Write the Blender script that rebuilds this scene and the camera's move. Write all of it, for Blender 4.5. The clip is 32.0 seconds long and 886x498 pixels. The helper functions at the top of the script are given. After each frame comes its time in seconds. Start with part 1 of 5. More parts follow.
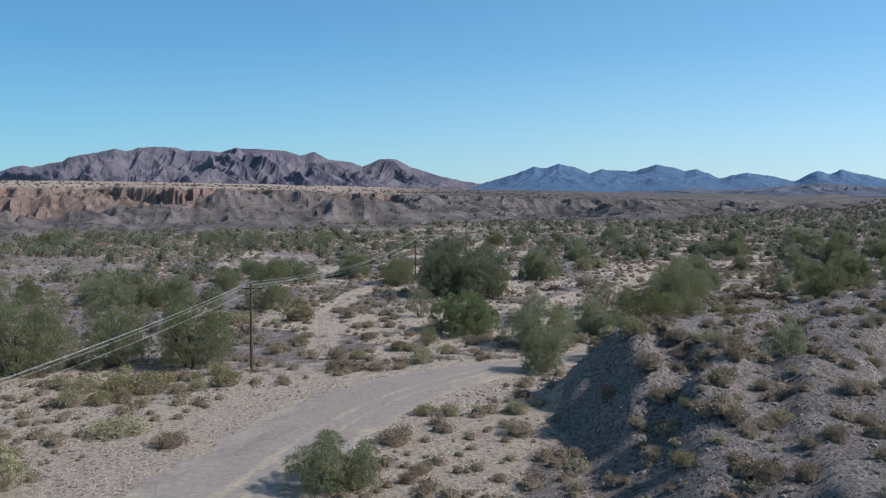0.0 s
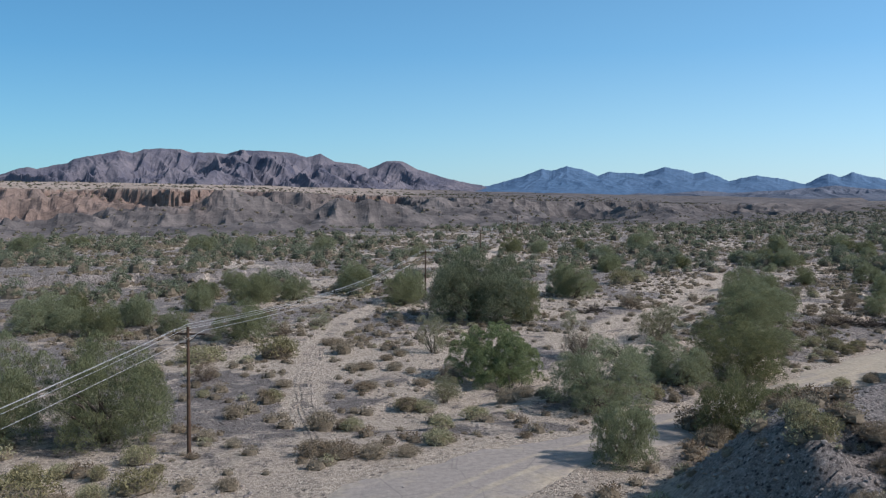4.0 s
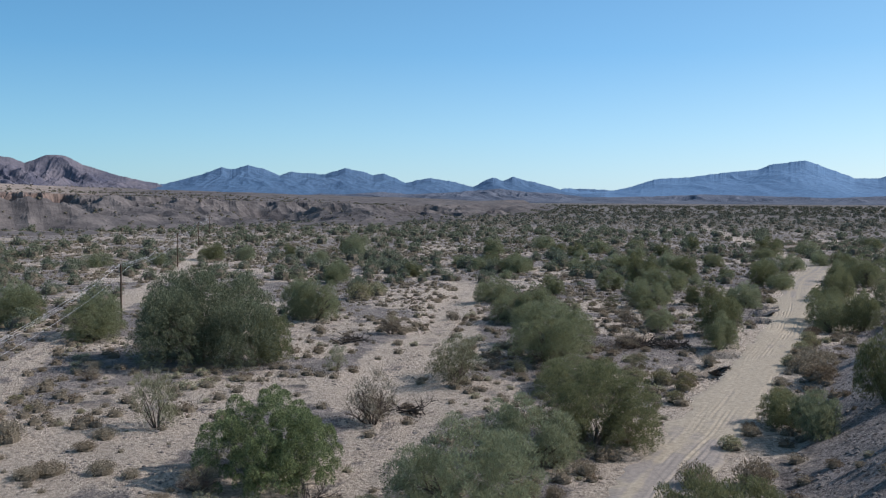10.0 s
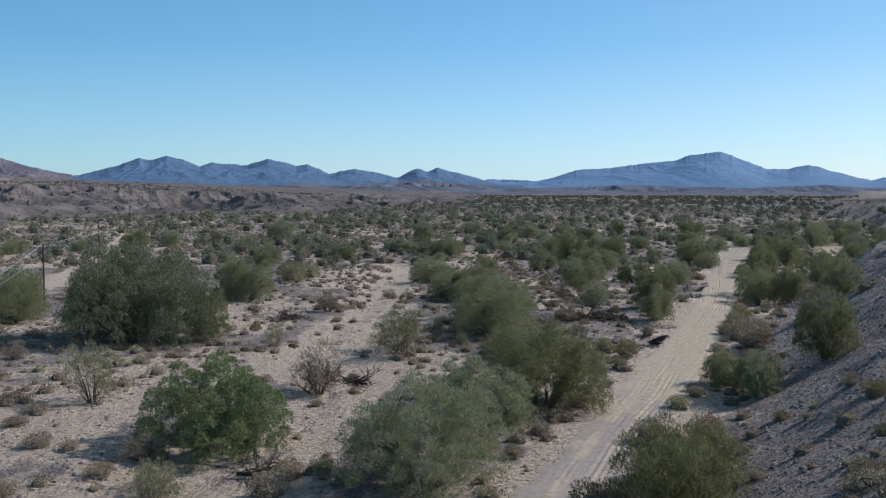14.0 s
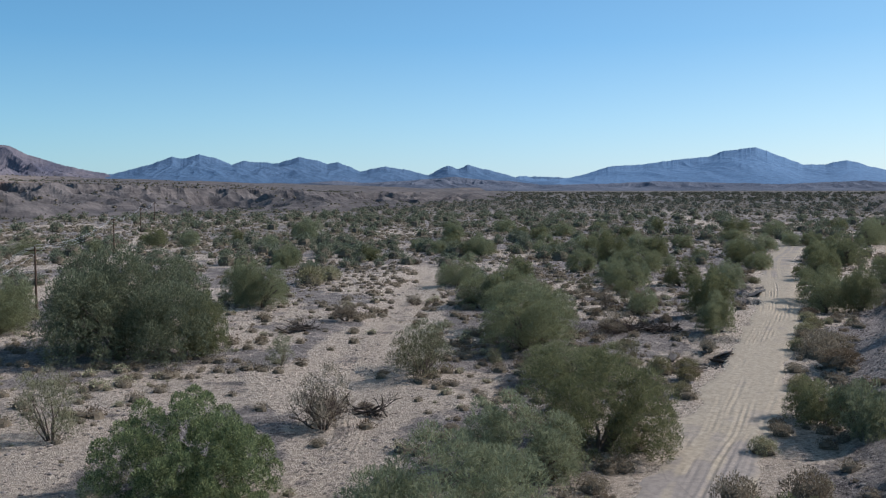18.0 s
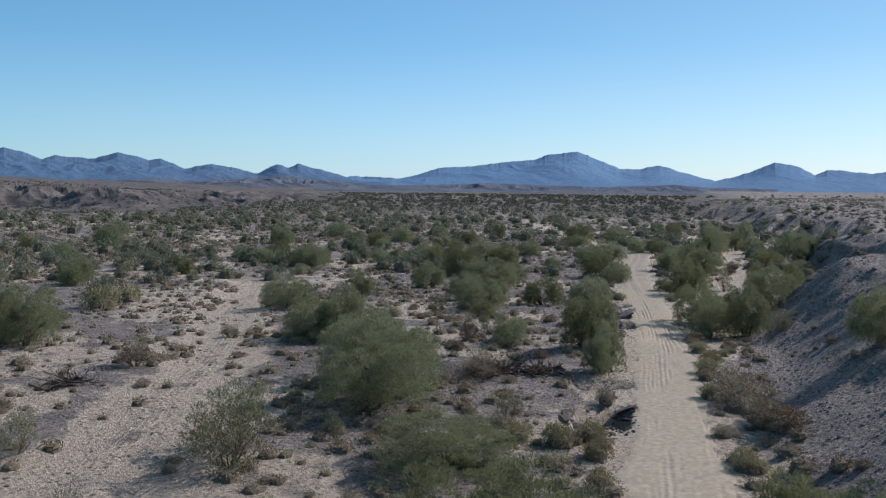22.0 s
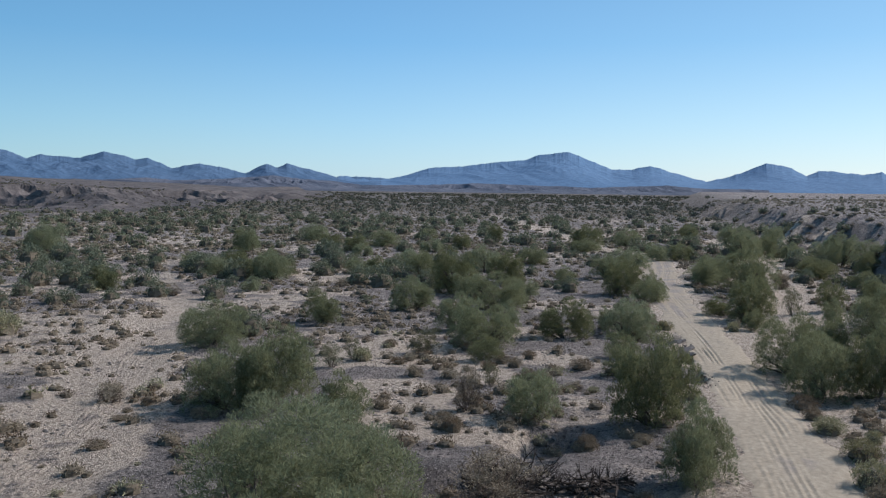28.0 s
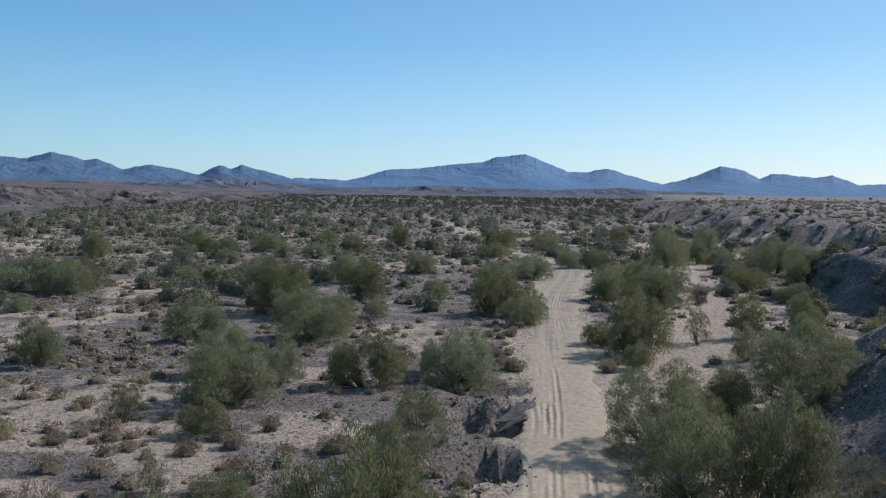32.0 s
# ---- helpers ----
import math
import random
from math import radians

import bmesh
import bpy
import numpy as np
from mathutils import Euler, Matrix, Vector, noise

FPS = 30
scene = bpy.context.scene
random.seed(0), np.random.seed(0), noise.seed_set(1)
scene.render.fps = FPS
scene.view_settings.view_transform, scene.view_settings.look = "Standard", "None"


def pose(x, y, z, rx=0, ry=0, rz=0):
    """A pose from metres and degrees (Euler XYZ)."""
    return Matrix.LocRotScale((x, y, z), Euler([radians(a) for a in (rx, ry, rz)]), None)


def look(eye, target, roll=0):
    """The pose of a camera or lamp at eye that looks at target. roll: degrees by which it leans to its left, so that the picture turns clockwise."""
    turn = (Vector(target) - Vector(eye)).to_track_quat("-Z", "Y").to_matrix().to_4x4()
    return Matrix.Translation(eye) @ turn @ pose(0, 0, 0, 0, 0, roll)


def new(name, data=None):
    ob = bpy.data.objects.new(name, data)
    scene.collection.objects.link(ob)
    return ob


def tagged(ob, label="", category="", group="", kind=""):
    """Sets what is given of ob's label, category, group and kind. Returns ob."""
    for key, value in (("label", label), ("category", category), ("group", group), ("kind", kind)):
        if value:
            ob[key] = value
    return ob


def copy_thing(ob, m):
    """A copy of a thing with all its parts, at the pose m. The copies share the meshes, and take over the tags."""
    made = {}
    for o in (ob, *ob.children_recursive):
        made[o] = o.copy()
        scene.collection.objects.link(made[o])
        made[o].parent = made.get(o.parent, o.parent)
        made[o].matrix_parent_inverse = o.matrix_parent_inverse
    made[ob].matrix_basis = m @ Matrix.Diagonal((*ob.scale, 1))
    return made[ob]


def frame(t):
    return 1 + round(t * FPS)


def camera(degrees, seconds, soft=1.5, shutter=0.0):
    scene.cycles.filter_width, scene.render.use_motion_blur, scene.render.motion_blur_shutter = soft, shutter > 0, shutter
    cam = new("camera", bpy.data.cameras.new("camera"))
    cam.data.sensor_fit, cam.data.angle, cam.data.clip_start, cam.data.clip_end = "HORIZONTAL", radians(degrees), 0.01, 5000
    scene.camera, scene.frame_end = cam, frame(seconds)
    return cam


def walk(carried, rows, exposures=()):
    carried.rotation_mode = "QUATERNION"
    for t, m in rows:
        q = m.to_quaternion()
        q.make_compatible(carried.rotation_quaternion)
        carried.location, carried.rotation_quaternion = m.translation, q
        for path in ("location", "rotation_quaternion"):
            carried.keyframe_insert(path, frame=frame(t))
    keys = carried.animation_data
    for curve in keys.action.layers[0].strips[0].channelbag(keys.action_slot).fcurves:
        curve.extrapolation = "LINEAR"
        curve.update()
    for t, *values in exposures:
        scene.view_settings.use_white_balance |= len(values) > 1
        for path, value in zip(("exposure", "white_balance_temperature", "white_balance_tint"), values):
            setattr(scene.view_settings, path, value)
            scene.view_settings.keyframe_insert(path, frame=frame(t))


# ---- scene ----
EXPO = 0.3
# ---- camera ----
FOV = 53.661
cam = camera(FOV, 32.0, 1.25)


def flight(x, y, z, yaw, pitch, roll):
    """A pose from the place, the heading to the left of +y, the tilt up and the lean, in degrees."""
    return Matrix.Translation((x, y, z)) @ pose(0, 0, 0, 0, 0, yaw) @ pose(0, 0, 0, 90 + pitch) @ pose(0, 0, 0, 0, 0, roll)


walk(cam, [
    (0, flight(-0.19, -0.75, 20.00, -13.966, -3.478, -0.422)),
    (0.5, flight(0.65, 3.14, 20.05, -13.854, -3.472, -0.366)),
    (1, flight(1.50, 7.05, 20.07, -13.730, -3.474, -0.333)),
    (1.5, flight(2.29, 11.02, 20.06, -13.617, -3.482, -0.323)),
    (2, flight(3.07, 15.01, 20.02, -13.507, -3.464, -0.359)),
    (2.5, flight(3.86, 18.78, 20.00, -13.395, -3.420, -0.317)),
    (3, flight(4.54, 22.50, 20.00, -13.288, -3.401, -0.300)),
    (3.5, flight(5.12, 26.27, 19.95, -13.232, -3.351, -0.325)),
    (5.5, flight(7.49, 41.68, 19.91, -15.531, -3.300, -0.321)),
    (6, flight(8.04, 45.39, 19.89, -15.720, -3.329, -0.382)),
    (6.5, flight(8.54, 48.93, 19.89, -17.092, -3.310, -0.302)),
    (7, flight(8.96, 52.33, 19.99, -19.105, -3.187, -0.277)),
    (7.5, flight(9.26, 55.48, 20.11, -20.915, -3.235, -0.219)),
    (8, flight(9.44, 58.05, 20.22, -23.281, -3.214, -0.099)),
    (8.5, flight(9.46, 60.02, 20.31, -25.940, -3.223, -0.065)),
    (9, flight(9.36, 61.54, 20.27, -28.759, -3.276, 0.040)),
    (9.5, flight(9.19, 62.63, 20.16, -31.630, -3.315, 0.151)),
    (10, flight(8.99, 63.40, 20.01, -34.253, -3.338, 0.264)),
    (10.5, flight(8.71, 63.93, 19.80, -36.721, -3.413, 0.285)),
    (11, flight(8.40, 64.26, 19.50, -38.297, -3.418, 0.358)),
    (11.5, flight(8.15, 64.45, 19.14, -38.909, -3.415, 0.370)),
    (12, flight(7.90, 64.61, 18.79, -40.046, -3.466, 0.314)),
    (12.5, flight(7.76, 64.65, 18.46, -39.511, -3.588, 0.271)),
    (13, flight(7.67, 64.75, 18.18, -39.370, -3.701, 0.178)),
    (13.5, flight(7.75, 64.92, 17.93, -39.295, -3.773, 0.123)),
    (14, flight(7.97, 65.30, 17.73, -39.187, -3.885, 0.118)),
    (14.5, flight(8.37, 65.97, 17.56, -39.081, -3.915, 0.047)),
    (16.5, flight(11.72, 69.99, 17.31, -37.707, -3.990, -0.079)),
    (17, flight(13.02, 71.47, 17.35, -37.573, -4.002, -0.096)),
    (17.5, flight(14.60, 73.25, 17.45, -37.413, -4.044, -0.085)),
    (18, flight(16.27, 75.20, 17.49, -37.165, -4.058, -0.112)),
    (18.5, flight(17.92, 77.26, 17.62, -37.726, -4.101, -0.036)),
    (19, flight(19.57, 79.48, 17.74, -38.384, -4.111, 0.029)),
    (19.5, flight(21.34, 81.72, 17.84, -38.291, -4.096, 0.033)),
    (20, flight(23.24, 84.02, 17.85, -38.381, -4.055, 0.010)),
    (20.5, flight(25.17, 86.34, 17.85, -40.139, -4.067, 0.103)),
    (21, flight(27.07, 88.66, 17.87, -42.916, -4.070, 0.226)),
    (21.5, flight(28.93, 90.98, 17.93, -45.747, -4.069, 0.435)),
    (22, flight(30.80, 93.20, 18.01, -48.186, -4.015, 0.612)),
    (22.5, flight(32.66, 95.35, 18.04, -50.490, -3.963, 0.796)),
    (23, flight(34.63, 97.39, 18.00, -50.502, -3.916, 0.851)),
    (23.5, flight(36.65, 99.36, 17.93, -50.180, -3.928, 0.866)),
    (24, flight(38.70, 101.29, 17.88, -49.932, -3.945, 0.926)),
    (24.5, flight(40.78, 103.14, 17.81, -49.716, -3.933, 0.903)),
    (26.5, flight(49.37, 110.60, 17.34, -49.253, -4.010, 0.957)),
    (27, flight(51.62, 112.59, 17.22, -49.162, -3.996, 0.965)),
    (27.5, flight(54.10, 114.53, 17.13, -48.977, -4.011, 0.876)),
    (28, flight(56.96, 116.23, 17.11, -48.828, -3.981, 0.728)),
    (28.5, flight(60.28, 117.51, 17.08, -48.878, -3.908, 0.608)),
    (29, flight(64.06, 118.40, 17.00, -49.895, -3.861, 0.580)),
    (29.5, flight(68.22, 119.07, 16.91, -50.950, -3.812, 0.619)),
    (30, flight(72.75, 119.54, 16.77, -51.603, -3.807, 0.707)),
    (30.5, flight(77.43, 120.00, 16.65, -52.099, -3.752, 0.803)),
    (31, flight(81.97, 120.73, 16.55, -52.432, -3.774, 0.852)),
    (31.5, flight(86.25, 121.65, 16.35, -52.264, -3.713, 0.844)),
    (32, flight(90.31, 122.71, 16.02, -51.431, -3.793, 0.835)),
], ((0, EXPO + 0.06), (32, EXPO - 0.06)))

# ---- world, sun and exposure ----
SUN = Vector((0.89, -0.45, 0.0)).normalized()
SUN_UP = 38.0
world = bpy.data.worlds.new("world")
scene.world = world
world.use_nodes = True
wt = world.node_tree
wt.nodes.clear()
sky = wt.nodes.new("ShaderNodeTexSky")
sky.sky_type = "NISHITA"
sky.sun_disc = False
sky.sun_elevation = radians(SUN_UP)
sky.sun_rotation = math.atan2(SUN.x, SUN.y)
sky.altitude = 100.0
sky.air_density = 1.0
sky.dust_density = 0.25
sky.ozone_density = 2.0
back = wt.nodes.new("ShaderNodeBackground")
back.inputs["Strength"].default_value = 0.142
wout = wt.nodes.new("ShaderNodeOutputWorld")
tint = wt.nodes.new("ShaderNodeMix")
tint.data_type, tint.blend_type = "RGBA", "MULTIPLY"
tint.inputs["Factor"].default_value = 1.0
tint.inputs["B"].default_value = (0.77, 1.0, 1.11, 1.0)
wt.links.new(sky.outputs[0], tint.inputs["A"])
spot = wt.nodes.new("ShaderNodeTexCoord")
axes = wt.nodes.new("ShaderNodeSeparateXYZ")
wt.links.new(spot.outputs["Generated"], axes.inputs[0])
clear = wt.nodes.new("ShaderNodeValToRGB")
steps = clear.color_ramp.elements
for _ in range(3):
    steps.new(0.5)
for e, (at, shade) in zip(steps, ((0.0, (0.47, 0.69, 0.94)), (0.07, (0.33, 0.605, 0.92)), (0.16, (0.16, 0.445, 0.82)), (0.30, (0.11, 0.31, 0.60)), (1.0, (0.24, 0.31, 0.42)))):
    e.position, e.color = at, (*shade, 1.0)
wt.links.new(axes.outputs["Z"], clear.inputs["Fac"])
lift = wt.nodes.new("ShaderNodeMix")
lift.data_type, lift.blend_type = "RGBA", "MULTIPLY"
lift.inputs["Factor"].default_value = 1.0
wt.links.new(clear.outputs["Color"], lift.inputs["A"])
toward = wt.nodes.new("ShaderNodeVectorMath")
toward.operation = "DOT_PRODUCT"
toward.inputs[1].default_value = SUN
wt.links.new(spot.outputs["Generated"], toward.inputs[0])
glow = wt.nodes.new("ShaderNodeMapRange")
for key, value in (("From Min", -0.9), ("From Max", 0.9), ("To Min", 4.4), ("To Max", 8.7)):
    glow.inputs[key].default_value = value
wt.links.new(toward.outputs["Value"], glow.inputs["Value"])
wt.links.new(glow.outputs["Result"], lift.inputs["B"])
both = wt.nodes.new("ShaderNodeMix")
both.data_type = "RGBA"
both.inputs["Factor"].default_value = 0.6
wt.links.new(tint.outputs["Result"], both.inputs["A"])
wt.links.new(lift.outputs["Result"], both.inputs["B"])
side = wt.nodes.new("ShaderNodeMapRange")
side.inputs["From Min"].default_value, side.inputs["From Max"].default_value = -1.0, 1.0
wt.links.new(toward.outputs["Value"], side.inputs["Value"])
depth = wt.nodes.new("ShaderNodeValToRGB")
steps = depth.color_ramp.elements
for _ in range(2):
    steps.new(0.5)
for e, (at, shade) in zip(steps, ((0.18, (0.53, 0.69, 0.74)), (0.5, (0.76, 0.785, 0.78)), (0.64, (0.81, 0.80, 0.80)), (0.9, (0.97, 0.81, 0.74)))):
    e.position, e.color = at, (*shade, 1.0)
wt.links.new(side.outputs["Result"], depth.inputs["Fac"])
whole = wt.nodes.new("ShaderNodeMix")
whole.data_type, whole.blend_type = "RGBA", "MULTIPLY"
whole.inputs["Factor"].default_value = 1.0
wt.links.new(both.outputs["Result"], whole.inputs["A"])
wt.links.new(depth.outputs["Color"], whole.inputs["B"])
wt.links.new(whole.outputs["Result"], back.inputs["Color"])
wt.links.new(back.outputs[0], wout.inputs["Surface"])
lamp = bpy.data.lights.new("sun", "SUN")
lamp.energy = 3.6
lamp.angle = radians(0.55)
lamp.color = (1.0, 0.93, 0.935)
sun = new("sun", lamp)
rise = math.tan(radians(SUN_UP))
sun.matrix_world = look((SUN.x * 100, SUN.y * 100, rise * 100), (0, 0, 0))


# ---- materials ----
def material(name, rough=0.9):
    m = bpy.data.materials.new(name)
    m.use_nodes = True
    nt = m.node_tree
    nt.nodes.clear()
    out = nt.nodes.new("ShaderNodeOutputMaterial")
    bsdf = nt.nodes.new("ShaderNodeBsdfPrincipled")
    bsdf.inputs["Roughness"].default_value = rough
    bsdf.inputs["Specular IOR Level"].default_value = 0.08
    nt.links.new(bsdf.outputs[0], out.inputs["Surface"])
    return m, nt, bsdf, out


def noise_tex(nt, scale, detail=4.0, rough=0.6, coord="Object"):
    tc = nt.nodes.new("ShaderNodeTexCoord")
    n = nt.nodes.new("ShaderNodeTexNoise")
    n.inputs["Scale"].default_value = scale
    n.inputs["Detail"].default_value = detail
    n.inputs["Roughness"].default_value = rough
    nt.links.new(tc.outputs[coord], n.inputs["Vector"])
    return n.outputs["Fac"]


def ramp(nt, fac, stops):
    r = nt.nodes.new("ShaderNodeValToRGB")
    el = r.color_ramp.elements
    while len(el) < len(stops):
        el.new(0.5)
    for e, (p, c) in zip(el, stops):
        e.position = p
        e.color = (*c, 1.0) if len(c) == 3 else c
    nt.links.new(fac, r.inputs["Fac"])
    return r.outputs["Color"]


def blend(nt, fac, a, b, how="MIX"):
    m = nt.nodes.new("ShaderNodeMix")
    m.data_type = "RGBA"
    m.blend_type = how
    for sock, v in ((m.inputs["Factor"], fac), (m.inputs["A"], a), (m.inputs["B"], b)):
        if isinstance(v, bpy.types.NodeSocket):
            nt.links.new(v, sock)
        elif isinstance(v, (int, float)):
            sock.default_value = v
        else:
            sock.default_value = (*v, 1.0)
    return m.outputs["Result"]


def sums(nt, how, a, b):
    m = nt.nodes.new("ShaderNodeMath")
    m.operation = how
    m.use_clamp = how in ("MULTIPLY_ADD",)
    for sock, v in zip(m.inputs, (a, b)):
        if isinstance(v, bpy.types.NodeSocket):
            nt.links.new(v, sock)
        else:
            sock.default_value = v
    return m.outputs[0]


def bump(nt, bsdf, height, strength, distance):
    b = nt.nodes.new("ShaderNodeBump")
    b.inputs["Strength"].default_value = strength
    b.inputs["Distance"].default_value = distance
    nt.links.new(height, b.inputs["Height"])
    nt.links.new(b.outputs[0], bsdf.inputs["Normal"])


def attribute(nt, name):
    a = nt.nodes.new("ShaderNodeAttribute")
    a.attribute_name = name
    return a.outputs["Fac"]


def speckle(nt, scale, lo, hi):
    """Stones: the middles of random cells."""
    tc = nt.nodes.new("ShaderNodeTexCoord")
    v = nt.nodes.new("ShaderNodeTexVoronoi")
    v.inputs["Scale"].default_value = scale
    nt.links.new(tc.outputs["Object"], v.inputs["Vector"])
    return ramp(nt, v.outputs["Distance"], [(lo, (1, 1, 1)), (hi, (0, 0, 0))]), v.outputs["Color"]


def ground_material():
    m, nt, bsdf, _ = material("desert_ground", 0.95)
    big = noise_tex(nt, 0.035, 5.0, 0.6)
    mid = noise_tex(nt, 0.33, 5.0, 0.65)
    fine = noise_tex(nt, 2.6, 6.0, 0.75)
    grit = noise_tex(nt, 14.0, 3.0, 0.8)
    gravel = ramp(nt, mid, [(0.34, (0.098, 0.09, 0.086)), (0.5, (0.208, 0.187, 0.172)), (0.66, (0.385, 0.338, 0.296))])
    gravel = blend(nt, ramp(nt, big, [(0.35, (0, 0, 0)), (0.65, (0.6, 0.6, 0.6))]), gravel, (0.32, 0.283, 0.252))
    sand = ramp(nt, fine, [(0.3, (0.385, 0.32, 0.252)), (0.7, (0.61, 0.518, 0.416))])
    patch = sums(nt, "ADD", attribute(nt, "sand"), sums(nt, "MULTIPLY", sums(nt, "SUBTRACT", mid, 0.5), 1.9))
    col = blend(nt, ramp(nt, patch, [(0.35, (0, 0, 0)), (0.62, (1, 1, 1))]), gravel, sand)
    rocky = attribute(nt, "rocky")
    slope = ramp(nt, fine, [(0.28, (0.15, 0.135, 0.128)), (0.5, (0.295, 0.263, 0.243)), (0.72, (0.47, 0.42, 0.38))])
    col = blend(nt, rocky, col, slope)
    stones, tint = speckle(nt, 1.7, 0.16, 0.36)
    keep = ramp(nt, mid, [(0.4, (0.1, 0.1, 0.1)), (0.58, (0.85, 0.85, 0.85))])
    col = blend(nt, sums(nt, "MULTIPLY", stones, keep), col, (0.115, 0.1, 0.093))
    cobbles, _ = speckle(nt, 2.7, 0.2, 0.36)
    col = blend(nt, sums(nt, "MULTIPLY", cobbles, ramp(nt, patch, [(0.3, (1, 1, 1)), (0.6, (0.15, 0.15, 0.15))])), col, (0.075, 0.068, 0.065))
    gravel_bits, bit_tint = speckle(nt, 6.5, 0.2, 0.42)
    shade = ramp(nt, bit_tint, [(0.25, (0.07, 0.062, 0.058)), (0.5, (0.24, 0.21, 0.19)), (0.8, (0.55, 0.5, 0.46))])
    col = blend(nt, sums(nt, "MULTIPLY", gravel_bits, ramp(nt, patch, [(0.3, (0.8, 0.8, 0.8)), (0.62, (0.22, 0.22, 0.22))])), col, shade)
    col = blend(nt, attribute(nt, "far"), col, ramp(nt, mid, [(0.3, (0.085, 0.08, 0.072)), (0.7, (0.185, 0.162, 0.142))]))
    col = blend(nt, 0.7, col, ramp(nt, grit, [(0.28, (0.2, 0.2, 0.2)), (0.72, (0.8, 0.8, 0.8))]), "OVERLAY")
    col = blend(nt, 0.6, col, ramp(nt, fine, [(0.3, (0.3, 0.3, 0.3)), (0.7, (0.68, 0.68, 0.68))]), "OVERLAY")
    nt.links.new(col, bsdf.inputs["Base Color"])
    h = sums(nt, "ADD", sums(nt, "MULTIPLY", fine, 1.0), sums(nt, "MULTIPLY", grit, 0.3))
    bump(nt, bsdf, sums(nt, "ADD", h, sums(nt, "MULTIPLY", stones, 0.3)), 1.0, 0.5)
    return m


def road_material():
    m, nt, bsdf, _ = material("old_road", 0.95)
    mid = noise_tex(nt, 0.22, 5.0, 0.6)
    fine = noise_tex(nt, 2.2, 6.0, 0.7)
    grit = noise_tex(nt, 16.0, 3.0, 0.8)
    tar = ramp(nt, fine, [(0.3, (0.215, 0.19, 0.166)), (0.7, (0.33, 0.29, 0.252))])
    sand = ramp(nt, fine, [(0.3, (0.262, 0.223, 0.168)), (0.7, (0.44, 0.38, 0.29))])
    drift = sums(nt, "ADD", attribute(nt, "drift"), sums(nt, "MULTIPLY", sums(nt, "SUBTRACT", mid, 0.5), 1.7))
    col = blend(nt, ramp(nt, drift, [(0.35, (0, 0, 0)), (0.65, (1, 1, 1))]), tar, sand)
    tc = nt.nodes.new("ShaderNodeTexCoord")
    vor = nt.nodes.new("ShaderNodeTexVoronoi")
    vor.feature = "DISTANCE_TO_EDGE"
    vor.inputs["Scale"].default_value = 0.24
    nt.links.new(tc.outputs["Object"], vor.inputs["Vector"])
    crack = ramp(nt, vor.outputs["Distance"], [(0.0, (0.55, 0.55, 0.55)), (0.016, (0, 0, 0))])
    col = blend(nt, sums(nt, "MULTIPLY", crack, sums(nt, "SUBTRACT", 1.0, attribute(nt, "drift"))), col, (0.13, 0.115, 0.105))
    col = blend(nt, 0.45, col, ramp(nt, grit, [(0.25, (0.36, 0.36, 0.36)), (0.75, (0.64, 0.64, 0.64))]), "OVERLAY")
    nt.links.new(col, bsdf.inputs["Base Color"])
    bump(nt, bsdf, sums(nt, "ADD", fine, sums(nt, "MULTIPLY", grit, 0.4)), 0.35, 0.06)
    return m


def rock_material(name, dark, light, scale, bands=None, relief=0.8):
    m, nt, bsdf, _ = material(name, 0.95)
    a = noise_tex(nt, scale, 7.0, 0.68)
    b = noise_tex(nt, scale * 7.0, 4.0, 0.7)
    col = ramp(nt, a, [(0.3, dark), (0.7, light)])
    col = blend(nt, 0.55, col, ramp(nt, b, [(0.25, (0.3, 0.3, 0.3)), (0.75, (0.7, 0.7, 0.7))]), "OVERLAY")
    if bands:
        tc = nt.nodes.new("ShaderNodeTexCoord")
        axes = nt.nodes.new("ShaderNodeSeparateXYZ")
        nt.links.new(tc.outputs["Object"], axes.inputs[0])
        layer = nt.nodes.new("ShaderNodeTexNoise")
        layer.noise_dimensions = "1D"
        layer.inputs["Scale"].default_value = 0.42
        layer.inputs["Detail"].default_value = 4.0
        nt.links.new(sums(nt, "ADD", axes.outputs["Z"], sums(nt, "MULTIPLY", a, 9.0)), layer.inputs["W"])
        col = blend(nt, 0.3, col, ramp(nt, layer.outputs["Fac"], [(0.35, (0.24, 0.24, 0.25)), (0.6, (0.62, 0.6, 0.58))]), "OVERLAY")
        col = blend(nt, attribute(nt, "cliff"), col, ramp(nt, b, [(0.3, bands[0]), (0.7, bands[1])]))
        col = blend(nt, attribute(nt, "top"), col, ramp(nt, a, [(0.3, bands[2]), (0.7, bands[3])]))
    nt.links.new(col, bsdf.inputs["Base Color"])
    bump(nt, bsdf, a, relief, 0.12 / scale)
    return m


